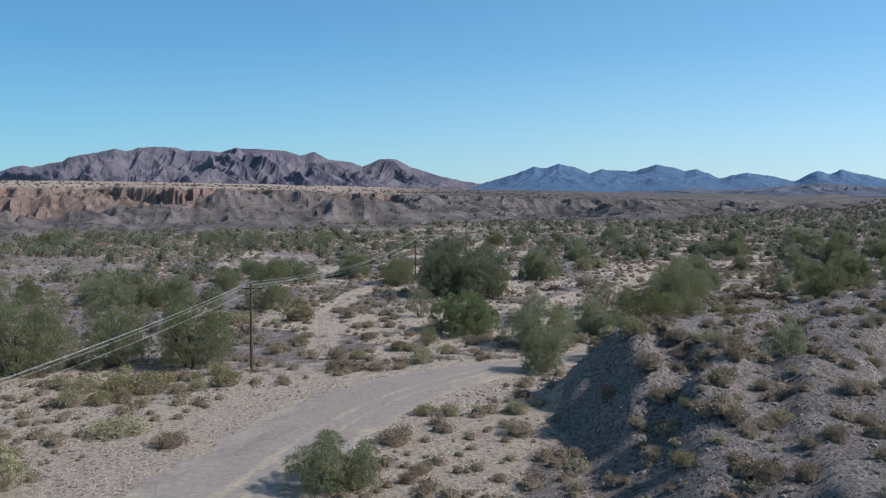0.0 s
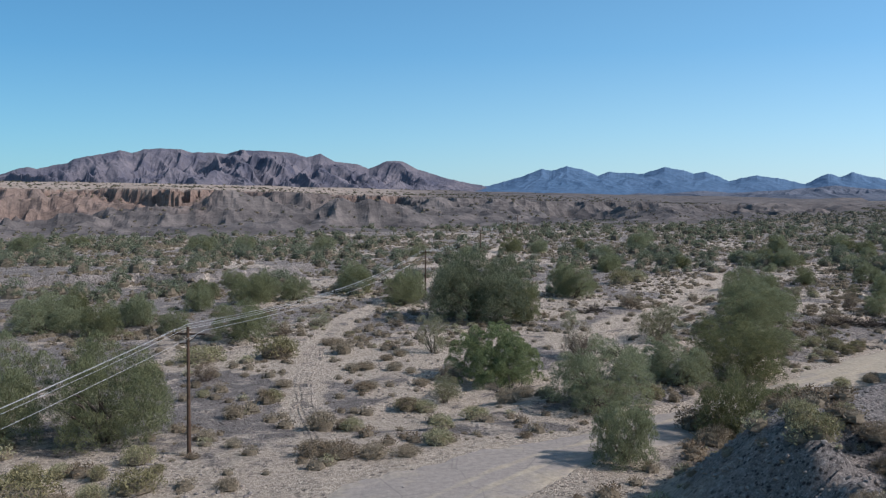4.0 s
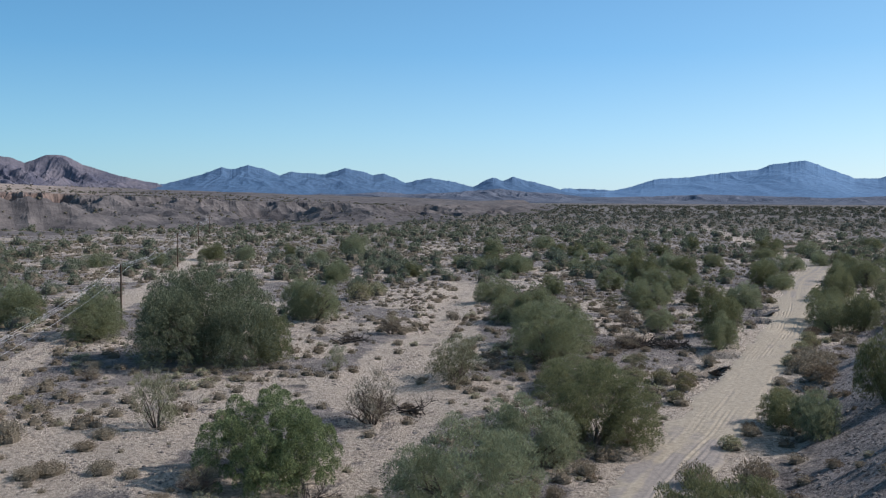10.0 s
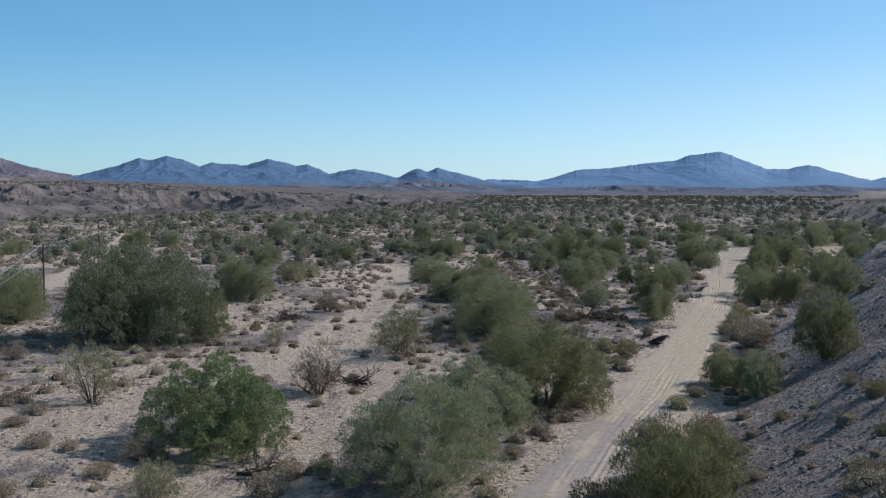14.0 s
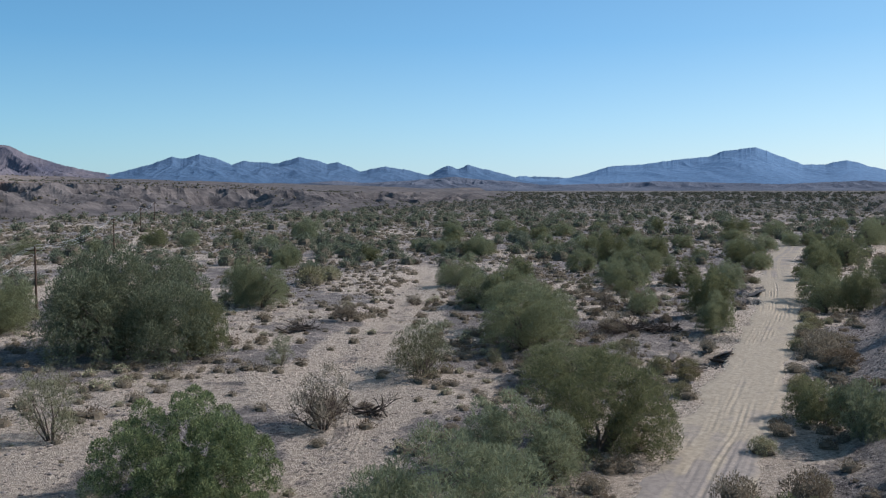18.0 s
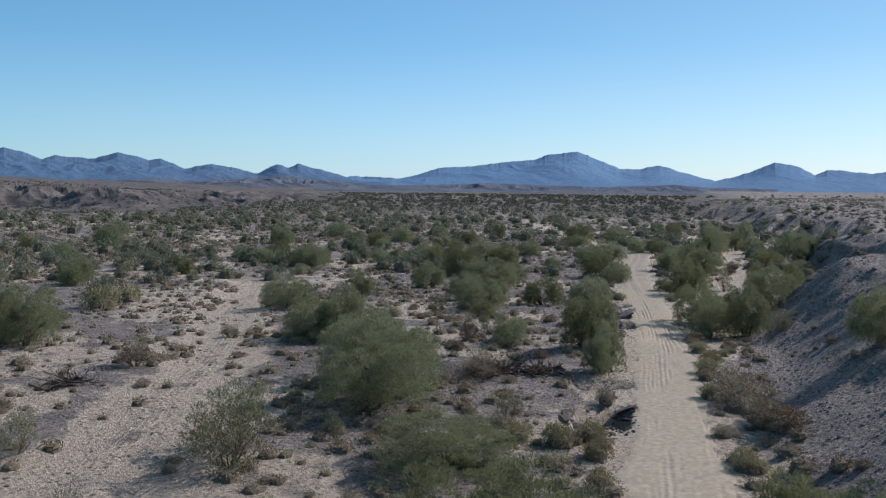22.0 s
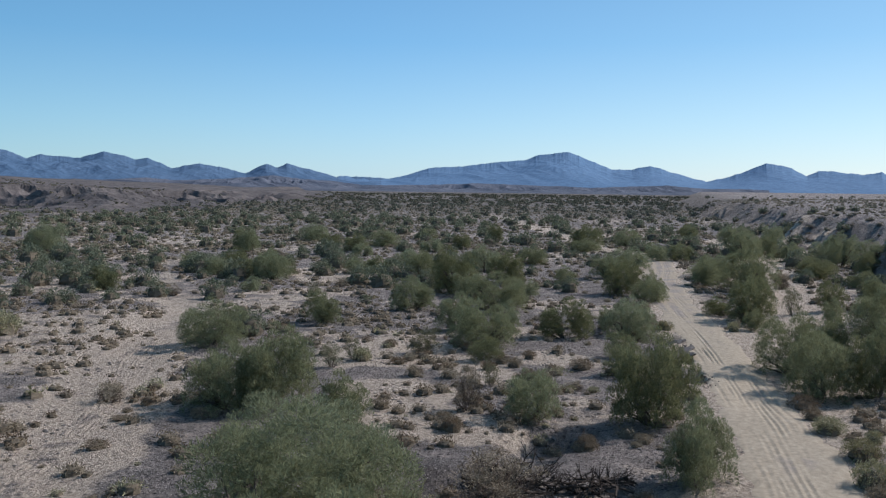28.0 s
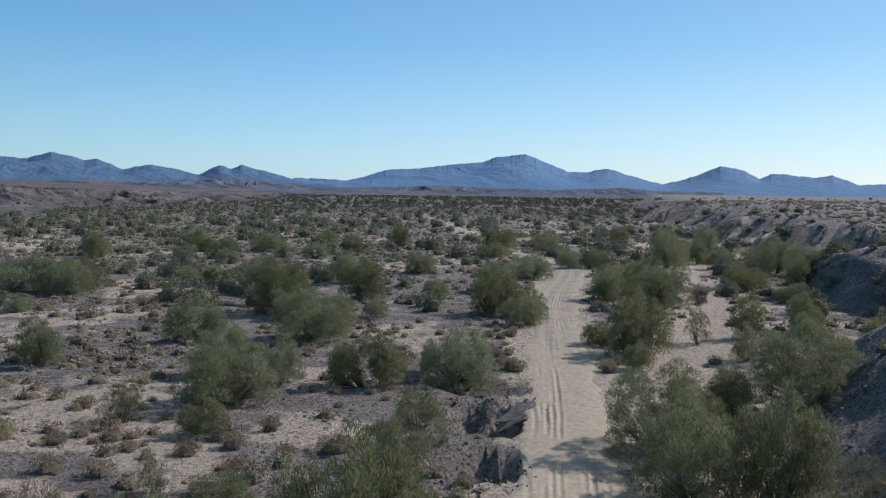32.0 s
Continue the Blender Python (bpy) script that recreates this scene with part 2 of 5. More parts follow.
def leaf_material(name, dark, light, through_light=0.3, rough=0.75):
    m, nt, bsdf, out = material(name, rough)
    geo = nt.nodes.new("ShaderNodeNewGeometry")
    info = nt.nodes.new("ShaderNodeObjectInfo")
    col = ramp(nt, geo.outputs["Random Per Island"], [(0.0, dark), (0.6, tuple(0.5 * (p + q) for p, q in zip(dark, light))), (1.0, light)])
    hue = nt.nodes.new("ShaderNodeHueSaturation")
    nt.links.new(col, hue.inputs["Color"])
    nt.links.new(sums(nt, "ADD", sums(nt, "MULTIPLY", info.outputs["Random"], 0.02), 0.495), hue.inputs["Hue"])
    nt.links.new(sums(nt, "ADD", sums(nt, "MULTIPLY", info.outputs["Random"], 0.5), 0.75), hue.inputs["Value"])
    nt.links.new(sums(nt, "SUBTRACT", 1.1, sums(nt, "MULTIPLY", info.outputs["Random"], 0.25)), hue.inputs["Saturation"])
    nt.links.new(hue.outputs[0], bsdf.inputs["Base Color"])
    tr = nt.nodes.new("ShaderNodeBsdfTranslucent")
    nt.links.new(hue.outputs[0], tr.inputs["Color"])
    mix = nt.nodes.new("ShaderNodeMixShader")
    mix.inputs[0].default_value = through_light
    nt.links.new(bsdf.outputs[0], mix.inputs[1])
    nt.links.new(tr.outputs[0], mix.inputs[2])
    nt.links.new(mix.outputs[0], out.inputs["Surface"])
    return m


def plain_material(name, dark, light, scale=6.0, rough=0.85, metal=0.0):
    m, nt, bsdf, _ = material(name, rough)
    bsdf.inputs["Metallic"].default_value = metal
    n = noise_tex(nt, scale, 5.0, 0.7)
    nt.links.new(ramp(nt, n, [(0.3, dark), (0.7, light)]), bsdf.inputs["Base Color"])
    bump(nt, bsdf, n, 0.5, 0.02)
    return m


GROUND = ground_material()
ROADBED = road_material()
MESA = rock_material("mesa_rock", (0.062, 0.058, 0.059), (0.18, 0.16, 0.15), 0.045,
                     ((0.115, 0.08, 0.066), (0.29, 0.21, 0.17), (0.24, 0.195, 0.16), (0.39, 0.32, 0.262)))
# brown-grey rock with some bluish distance haze mixed into its tones
HAZY_BROWN_RANGE = rock_material("hazy_brown_range", (0.064, 0.07, 0.102), (0.186, 0.168, 0.182), 0.008)
# blue of the air's haze put into the base colour, paler on the farther peak
HAZE_BLUE_RANGE = rock_material("haze_blue_range", (0.07, 0.13, 0.213), (0.099, 0.164, 0.256), 0.006, relief=0.35)
HAZE_PALE_RANGE = rock_material("haze_pale_range", (0.11, 0.198, 0.316), (0.132, 0.224, 0.346), 0.006, relief=0.2)
# dark hills, the haze's blue cast again painted into the colour
HAZY_FOOTHILLS = rock_material("hazy_dark_foothills", (0.066, 0.085, 0.118), (0.15, 0.16, 0.19), 0.008)
FEATHERY = leaf_material("feathery_leaves", (0.138, 0.147, 0.08), (0.31, 0.322, 0.176), 0.48)
DENSE = leaf_material("dense_leaves", (0.094, 0.106, 0.064), (0.24, 0.258, 0.158), 0.38)
GLOSSY = leaf_material("bright_leaves", (0.055, 0.074, 0.032), (0.285, 0.318, 0.125), 0.4, 0.6)
FARGREEN = leaf_material("distant_leaves", (0.084, 0.091, 0.066), (0.158, 0.162, 0.114), 0.2)
DUSTY = leaf_material("dusty_leaves", (0.112, 0.126, 0.078), (0.2, 0.214, 0.138), 0.3)
OLIVE = leaf_material("olive_leaves", (0.14, 0.135, 0.08), (0.31, 0.295, 0.185), 0.25)
YELLOW = leaf_material("yellow_leaves", (0.165, 0.15, 0.082), (0.4, 0.365, 0.21), 0.25)
TAN = leaf_material("dry_leaves", (0.175, 0.14, 0.1), (0.375, 0.305, 0.218), 0.2)
RUST = leaf_material("rusty_leaves", (0.165, 0.128, 0.09), (0.33, 0.258, 0.178), 0.2)
BARK = plain_material("grey_bark", (0.075, 0.06, 0.048), (0.17, 0.14, 0.115), 5.0)
TWIG = plain_material("dead_twigs", (0.085, 0.064, 0.052), (0.19, 0.15, 0.122), 5.0)
INNER = plain_material("inner_wood", (0.1, 0.084, 0.062), (0.19, 0.158, 0.115), 4.0)
DARKWOOD = plain_material("dead_wood", (0.035, 0.03, 0.026), (0.09, 0.075, 0.064), 5.0)
POLEWOOD = plain_material("tarred_pole_wood", (0.05, 0.034, 0.026), (0.12, 0.078, 0.055), 3.0)
WIRE = plain_material("aluminium_wire", (0.62, 0.62, 0.6), (0.75, 0.75, 0.73), 3.0, 0.4, 0.6)
CERAMIC = plain_material("glazed_ceramic", (0.16, 0.15, 0.14), (0.3, 0.29, 0.28), 9.0, 0.3)
TARSLAB = plain_material("broken_asphalt", (0.045, 0.042, 0.04), (0.2, 0.182, 0.165), 1.3)
STONE = plain_material("grey_stone", (0.11, 0.098, 0.09), (0.3, 0.265, 0.235), 2.0)


# ---- plan ----
ROAD = [(-9, 36), (-3, 48), (2, 57.5), (7.5, 68), (14, 77.5), (23, 85.5), (33, 91.5), (46, 99), (61, 107.3), (83, 119.3),
        (108, 133), (130, 145.3), (150, 158), (170, 171), (205, 192), (245, 213), (262, 226)]
TOE = [(12, -60), (19, 20), (21.8, 45), (22.8, 54), (24, 63), (27.6, 74.5), (33, 82), (43, 88.2), (55, 94.6), (67, 102), (90, 115.5), (118, 130), (140, 140.5),
       (157, 141), (190, 143), (240, 152), (290, 174), (340, 200), (420, 240), (520, 300), (680, 400), (900, 520), (2600, 1300)]
WASH = [(20, 106), (30, 114), (42, 122), (51, 132), (54, 143), (66, 155), (84, 173), (101, 195), (119, 216), (140, 245), (150, 300)]
SIDE_WASH = [(128, 139), (148, 149), (164, 156.5), (186, 161), (215, 172), (241, 186), (290, 206), (340, 240)]
POLE_TRACK = [(13, 93), (11.8, 113), (13.6, 130), (16.5, 146), (24, 172), (36, 198), (60, 250), (84, 300), (125, 400)]
FAR_TRACK = [(256, 222), (290, 262), (347, 314), (449, 414), (560, 520)]
SCARP = [(-90, 228), (-45, 241), (-17, 245), (-2, 241), (12, 250), (22, 266), (30, 285)]


def offset(line, x, y):
    """Distance to a line of the plan, + on its right, and the length along it."""
    x, y = np.asarray(x, float), np.asarray(y, float)
    best, side, along, run = np.full(x.shape, 1e9), np.zeros(x.shape), np.zeros(x.shape), 0.0
    for (ax, ay), (bx, by) in zip(line, line[1:]):
        dx, dy = bx - ax, by - ay
        size = math.hypot(dx, dy)
        u = np.clip(((x - ax) * dx + (y - ay) * dy) / size ** 2, 0, 1)
        ex, ey = x - ax - u * dx, y - ay - u * dy
        d = np.hypot(ex, ey)
        near = d < best
        best = np.where(near, d, best)
        side = np.where(near, np.sign(ex * dy - ey * dx), side)
        along = np.where(near, run + u * size, along)
        run += size
    return best * np.where(side == 0, 1, side), along


def ease(a, b, v):
    u = np.clip((v - a) / (b - a), 0, 1)
    return u * u * (3 - 2 * u)


LATTICE = np.random.default_rng(7).random((256, 256))


def wave(x, y, size, octaves=3, seed=0):
    """Smooth random relief between 0 and 1, with lumps of the given size in metres."""
    total, weight, amp = 0.0, 0.0, 1.0
    for o in range(octaves):
        u = np.asarray(x, float) / size * 2 ** o + 17.3 * (seed + 1) + 5.1 * o
        v = np.asarray(y, float) / size * 2 ** o + 31.7 * (seed + 2) + 9.7 * o
        i, j = np.floor(u).astype(int), np.floor(v).astype(int)
        fu, fv = u - i, v - j
        fu, fv = fu * fu * (3 - 2 * fu), fv * fv * (3 - 2 * fv)
        a, b = LATTICE[i % 256, j % 256], LATTICE[(i + 1) % 256, j % 256]
        c, d = LATTICE[i % 256, (j + 1) % 256], LATTICE[(i + 1) % 256, (j + 1) % 256]
        total = total + amp * ((a * (1 - fu) + b * fu) * (1 - fv) + (c * (1 - fu) + d * fu) * fv)
        weight += amp
        amp *= 0.5
    return total / weight


def ridged(x, y, size, octaves=3, seed=0):
    return 1 - np.abs(2 * wave(x, y, size, octaves, seed) - 1)


def crags(x, y, size, octaves=4, seed=0, keep=0.52):
    """Sharp ridges at every scale, between 0 and 1."""
    total, weight, amp = 0.0, 0.0, 1.0
    for o in range(octaves):
        total = total + amp * (1 - np.abs(2 * wave(x, y, size / 2.1 ** o, 1, seed + 3 * o) - 1))
        weight += amp
        amp *= keep
    return total / weight


def slope_up(u):
    """A straight ramp from 0 to 1 with rounded ends."""
    return np.clip(0.86 * np.clip(u, 0, 1) + 0.14 * ease(-0.15, 1.15, u), 0, 1)


# pale wash sand: centre and reach
SAND_SPOTS = [(82, 177, 7), (97, 193, 7), (115, 177, 5), (119, 175, 4), (103, 157, 5), (120, 167, 5), (120, 177, 6), (141, 177, 5), (129, 164, 5), (126, 179, 5), (37, 185, 4), (28, 140, 5), (77, 177, 6), (81, 174, 6), (69, 152, 7), (53, 134, 6), (108, 167, 5), (103, 156, 5), (80, 153, 4), (67, 117, 5), (28, 115, 6), (-2, 137, 5), (15, 134, 7), (25, 136, 6), (55, 186, 6), (57, 166, 6), (31, 113, 5), (108, 166, 6), (16, 164, 7), (17, 129, 7)]
HOLLOWS = [(131.0, 151.6, 3.6, 2.3), (140.2, 158.2, 5.2, 2.3), (147.0, 163.5, 4.0, 1.3), (89.3, 128.2, 3.6, 2.2), (99.5, 135.2, 3.2, 1.3)]
CUTS = [([(91, 151), (94.5, 147.5), (98.5, 146.5), (103, 148.5), (107, 149)], 2.4, 1.1)]


GULLIES = [([(18, 30), (27, 38), (31, 44), (38, 56), (46, 68), (58, 78)], 3.4, 1.15), ([(20, 48), (27, 51), (34, 60), (37, 70)], 2.6, 1.4),
           ([(22, 67), (30, 66), (37, 62)], 2.2, 1.0), ([(44, 40), (50, 54), (60, 66)], 4.0, 1.8)]


def ground_z(x, y):
    x, y = np.asarray(x, float), np.asarray(y, float)
    d, al = offset(TOE, x, y)
    r, _ = offset(ROAD, x, y)
    rough = ease(3.2, 6.5, np.abs(r))
    far = ease(150, 420, al)
    d = d + rough * ((wave(x, y, 14, 3, 1) - 0.5) * (6 - 3 * ease(130, 160, al)) + (crags(x, y, 60, 3, 2) - 0.55) * 55 * far)
    top = 6.3 - 1.8 * ease(122, 104, al) + 1.3 * ease(130, 180, al) + 1.2 * ease(200, 330, al)
    top = top + (5.8 - top) * ease(26, 52, d) * ease(340, 240, al)
    bank = top * slope_up(d / (8.2 + 8.0 * ease(142, 176, al))) + np.clip(d - 8, 0, 30) * 0.035 + np.clip(d - 38, 0, 400) * 0.012
    step = bank / 1.8 + (wave(x, y, 30, 2, 14) - 0.5) * 0.7
    ledge = 1.8 * (np.floor(step) + ease(0.3, 0.85, step - np.floor(step)) - (wave(x, y, 30, 2, 14) - 0.5) * 0.7)
    bank = bank + (ledge - bank) * ease(305, 400, al) * ease(0.3, 1.5, bank)
    z = 0.3 + 1.0 * ease(112, 88, y) * ease(60, 20, x)
    z = z + 2.3 * ease(0.8, -0.8, offset(SCARP, x, y)[0] + (wave(x, y, 6, 2, 3) - 0.5) * 5) * ease(222, 232, y) * ease(45, 10, x) * ease(460, 280, y)
    w = np.minimum(np.abs(offset(WASH, x, y)[0]), np.abs(offset(SIDE_WASH, x, y)[0]))
    z = z - 0.35 * ease(7, 2, w + (wave(x, y, 9, 2, 4) - 0.5) * 5)
    z = z + rough * ((wave(x, y, 11, 3, 5) - 0.5) * 0.7 + (wave(x, y, 2.2, 2, 6) - 0.5) * 0.38)
    z = z + bank + rough * ease(2, 12, d) * ((wave(x, y, 5, 3, 8) - 0.5) * (1.5 - 0.7 * ease(130, 160, al)) + (wave(x, y, 1.9, 2, 13) - 0.5) * 0.5 + (ridged(x, y, 16, 2, 9) - 0.5) * 1.1 * ease(30, 14, d) + (ridged(al + d * 0.5, d * 0.3, 3.0, 2, 12) - 0.5) * 0.75 * ease(16, 9, d) * ease(300, 265, al))
    for line, wide, deep in GULLIES:
        g = np.abs(offset(line, x, y)[0]) + (wave(x, y, 4, 2, 17) - 0.5) * 3.0
        z = z - deep * ease(wide, wide * 0.25, g) * ease(1.0, 6.0, d)
    for hx, hy, wide, deep in HOLLOWS:
        z = z - deep * ease(-2.9, -3.6, r) * ease(wide, wide * 0.62, np.hypot(x - hx, y - hy) + (wave(x, y, 2.5, 2, 11) - 0.5) * 2.2)
    for line, wide, deep in CUTS:
        z = z - deep * ease(wide, wide * 0.45, np.abs(offset(line, x, y)[0]) + (wave(x, y, 3.0, 2, 19) - 0.5) * 1.6)
    plain = ease(250, 700, np.hypot(x, y)) * ease(4500, 2500, np.hypot(x, y))
    return z + plain * (wave(x, y, 90, 3, 10) - 0.5) * 2.6


def height_at(x, y):
    return float(ground_z(np.array([x]), np.array([y]))[0])


def grid_mesh(name, X, Y, Z, mat, smooth=True, layers=()):
    """A sheet over the rows and columns of X, Y and Z."""
    rows, cols = X.shape
    me = bpy.data.meshes.new(name)
    co = np.stack([X, Y, Z], -1).reshape(-1, 3).astype(np.float32)
    a = (np.arange(rows - 1)[:, None] * cols + np.arange(cols - 1)[None]).ravel()
    quads = np.stack([a, a + 1, a + cols + 1, a + cols], -1).astype(np.int32)
    fill_mesh(me, co, quads, smooth)
    for key, values in layers:
        me.attributes.new(key, "FLOAT", "POINT").data.foreach_set("value", values.ravel().astype(np.float32))
    me.materials.append(mat)
    return me


def fill_mesh(me, co, quads, smooth=False):
    n, k = quads.shape
    me.vertices.add(len(co))
    me.vertices.foreach_set("co", np.ascontiguousarray(co, dtype=np.float32).ravel())
    me.loops.add(n * k)
    me.loops.foreach_set("vertex_index", quads.ravel().astype(np.int32))
    me.polygons.add(n)
    me.polygons.foreach_set("loop_start", (np.arange(n) * k).astype(np.int32))
    me.polygons.foreach_set("loop_total", np.full(n, k, np.int32))
    me.polygons.foreach_set("use_smooth", np.full(n, smooth))
    me.update(calc_edges=True)
    return me


def leaf_mesh(name, leaves, mat, wood=None):
    """One mesh of many four-cornered leaves (n, 4, 3), some of them patches of inner wood."""
    me = bpy.data.meshes.new(name)
    fill_mesh(me, leaves.reshape(-1, 3), np.arange(len(leaves) * 4).reshape(-1, 4))
    me.materials.append(mat)
    if wood is not None:
        me.materials.append(INNER)
        me.polygons.foreach_set("material_index", wood.astype(np.int32))
    return me


def lines(lo, fine_lo, fine_hi, hi, step, grow):
    out = list(np.arange(fine_lo, fine_hi + step, step))
    s, v = step, out[-1]
    while v < hi:
        s *= grow
        v += s
        out.append(v)
    s, v = step, out[0]
    while v > lo:
        s *= grow
        v -= s
        out.insert(0, v)
    return np.array(out)


# ---- ground ----
def build_ground():
    gx = lines(-4700, -45, 205, 4700, 0.85, 1.033)
    gy = lines(-900, 36, 262, 4700, 0.85, 1.037)
    X, Y = np.meshgrid(gx, gy)
    Z = ground_z(X, Y)
    w = np.abs(offset(WASH, X, Y)[0])
    s = np.abs(offset(SIDE_WASH, X, Y)[0])
    p = np.abs(offset(POLE_TRACK, X, Y)[0])
    f = np.abs(offset(FAR_TRACK, X, Y)[0])
    r = np.abs(offset(ROAD, X, Y)[0])
    d, al = offset(TOE, X, Y)
    sand = np.maximum.reduce([1.0 * ease(7, 2.5, w + (wave(X, Y, 8, 2, 18) - 0.5) * 5) * ease(260, 190, Y), 1.15 * ease(8, 3, s), 0.8 * ease(3.0, 1.2, p), 0.9 * ease(5, 2, f), 0.75 * ease(6.5, 3.0, r), 0.95 * ease(20, 12, r) * ease(98, 84, Y) * ease(40, 24, X), 0.85 * ease(116, 80, Y) * ease(40, 0, d + 40) * ease(70, 30, X)])
    for sx, sy, wide in SAND_SPOTS:
        sand = np.maximum(sand, 0.95 * ease(wide * 1.4, wide * 0.4, np.hypot(X - sx, Y - sy) + (wave(X, Y, 5, 3, 16) - 0.5) * wide * 1.4))
    sand = np.maximum(sand, 0.1 * ease(150, 120, Y) * ease(80, 40, X) * ease(-60, -30, X))
    sand = sand * ease(5, -1, d) + 0.16 + 0.45 * ease(0.5, 0.68, wave(X, Y, 20, 3, 15)) * ease(5, -1, d)
    rocky = ease(0.5, 3.5, d) * (1 - 0.5 * ease(11, 17, d) + 0.4 * ease(30, 60, d) - 0.3 * ease(175, 140, al))
    me = grid_mesh("ground", X, Y, Z, GROUND, True, (("sand", sand), ("rocky", rocky), ("far", 0.9 * ease(380, 850, np.hypot(X, Y)) * (1 - 0.75 * ease(-20, 60, d)))))
    tagged(new("ground", me), "pale pinkish-tan desert floor of gravel and wash sand", "ground", kind="structure")


build_ground()


def build_road():
    pts = [Vector((*p, 0)) for p in ROAD]
    step, path, n = 0.4, [], len(pts)
    for i in range(n - 1):
        p0, p1, p2, p3 = pts[max(i - 1, 0)], pts[i], pts[i + 1], pts[min(i + 2, n - 1)]
        count = max(2, int((p2 - p1).length / step))
        for k in range(count):
            t = k / count
            path.append(0.5 * ((2 * p1) + (p2 - p0) * t + (2 * p0 - 5 * p1 + 4 * p2 - p3) * t * t + (3 * p1 - p0 - 3 * p2 + p3) * t ** 3))
    P = np.array([(p.x, p.y) for p in path])
    T = np.gradient(P, axis=0)
    T /= np.hypot(T[:, 0], T[:, 1])[:, None]
    N = np.stack([T[:, 1], -T[:, 0]], 1)
    across = np.linspace(-1, 1, 71)
    al = np.arange(len(P)) * step
    half_r = 3.4 + (wave(al, 0 * al, 6, 4, 20) - 0.5) * 2.2 + 0.8 * ease(70, 40, al) + (wave(al, 0 * al, 1.3, 2, 26) - 0.5) * 0.9
    half_l = 3.3 + (wave(al, 0 * al, 5, 4, 21) - 0.5) * 2.0 + 5.0 * ease(74, 44, al) + (wave(al, 0 * al, 1.1, 2, 27) - 0.5) * 1.0
    off = np.where(across[None] > 0, across[None] * half_r[:, None], across[None] * half_l[:, None])
    X = P[:, :1] + N[:, :1] * off
    Y = P[:, 1:] + N[:, 1:] * off
    Z = ground_z(X, Y) + 0.07
    wob = (wave(al, 0 * al, 22, 2, 22) - 0.5)[:, None] * 1.2
    for rut, deep in ((-1.25, 0.09), (0.55, 0.1), (-0.45, 0.06), (1.45, 0.07), (-2.1, 0.05), (2.2, 0.05), (-1.6, 0.06), (0.15, 0.07), (0.95, 0.06), (-0.85, 0.06)):
        gap = np.abs(off - rut - wob - (wave(al, 0 * al + rut * 5, 11, 3, 25) - 0.5)[:, None] * 0.8)
        worn = ease(60, 95, al)[:, None] * ease(0.42, 0.62, wave(al, 0 * al + rut * 9, 9, 3, 23))[:, None]
        worn = worn * (1 + 1.2 * ease(165, 185, al) * ease(220, 210, al))[:, None]
        Z -= 0.5 * deep * ease(0.17, 0.05, gap) * worn
        Z += 0.35 * deep * ease(0.12, 0.0, np.abs(gap - 0.26)) * worn
    Z += (wave(X, Y, 1.3, 2, 24) - 0.5) * 0.04
    edge = np.abs(across)[None] ** 8
    Z -= edge * 0.2
    drift = 0.2 + (0.25 * ease(80, 120, al) + 0.3 * ease(95, 125, al) * ease(232, 212, al))[:, None] + 0.35 * np.abs(across)[None] ** 3 + 0 * Z
    drift = drift + 0.4 * ease(0.6, 0.1, np.abs(off - wob + 1.25)) + 0.3 * ease(0.5, 0.1, np.abs(off - wob - 0.55))
    me = grid_mesh("road", X, Y, Z, ROADBED, True, (("drift", drift),))
    tagged(new("road", me), "old grey asphalt road half buried under rutted tan sand", "road", kind="structure")


build_road()


# ---- far mountains and mesas ----
def mountain_range(name, sky_line, reach, depth, mat, label, seed, jag, relief=1.0):
    """A range whose crest stands at the given bearings and heights in degrees, seen from the plan's middle."""
    bearing = np.radians(np.arange(sky_line[0][0], sky_line[-1][0], 0.05))
    up = np.interp(np.degrees(bearing), [s[0] for s in sky_line], [s[1] for s in sky_line])
    deg = np.degrees(bearing)
    crest = reach * np.tan(np.radians(up)) + 18.5
    teeth = reach * np.radians(jag) * 0.75 * (crags(deg, 0 * deg, 1.1, 4, seed, 0.6) - 0.6)
    s = np.concatenate([np.linspace(0, 1, 96), [1.06, 1.15, 1.3]])
    S, B = np.meshgrid(s, bearing, indexing="ij")
    pad = np.pad(crest, 45, "edge")
    soft = np.convolve(np.convolve(pad, np.ones(46) / 46, "valid"), np.ones(46) / 46, "valid")
    part_up = np.clip(S, 0, 1) ** 3
    C = soft[None] * (1 - part_up) + crest[None] * part_up + teeth[None] * np.clip(S, 0, 1) ** 3
    D = np.degrees(B)
    front = np.clip(S, 0, 1)
    u, v = D * 75.0, front * depth
    lean = (wave(u, v, 260, 2, seed + 1) - 0.5) * 240
    spur = 0.66 * crags(u + lean + 0.55 * v, v * 0.3, 210, 4, seed + 2, 0.42) + 0.34 * crags(u - lean - 0.35 * v, v * 0.5, 120, 4, seed + 9, 0.45)
    ends = np.clip((1 - front) * 4.0, 0, 1) * np.clip(front * 5, 0, 1)
    body = front ** 0.82 * (1 - relief * 2.1 * ends * np.clip(0.76 - spur, -0.1, 0.3))
    Z = C * body
    Z = np.where(S > 1, C * (1 - (S - 1) * 2.2), Z) - 4 * (S == 0)
    R = reach - depth * (1 - S)
    me = grid_mesh(name, R * np.sin(B), R * np.cos(B), Z, mat, False)
    tagged(new(name, me), label, "mountains", kind="structure")


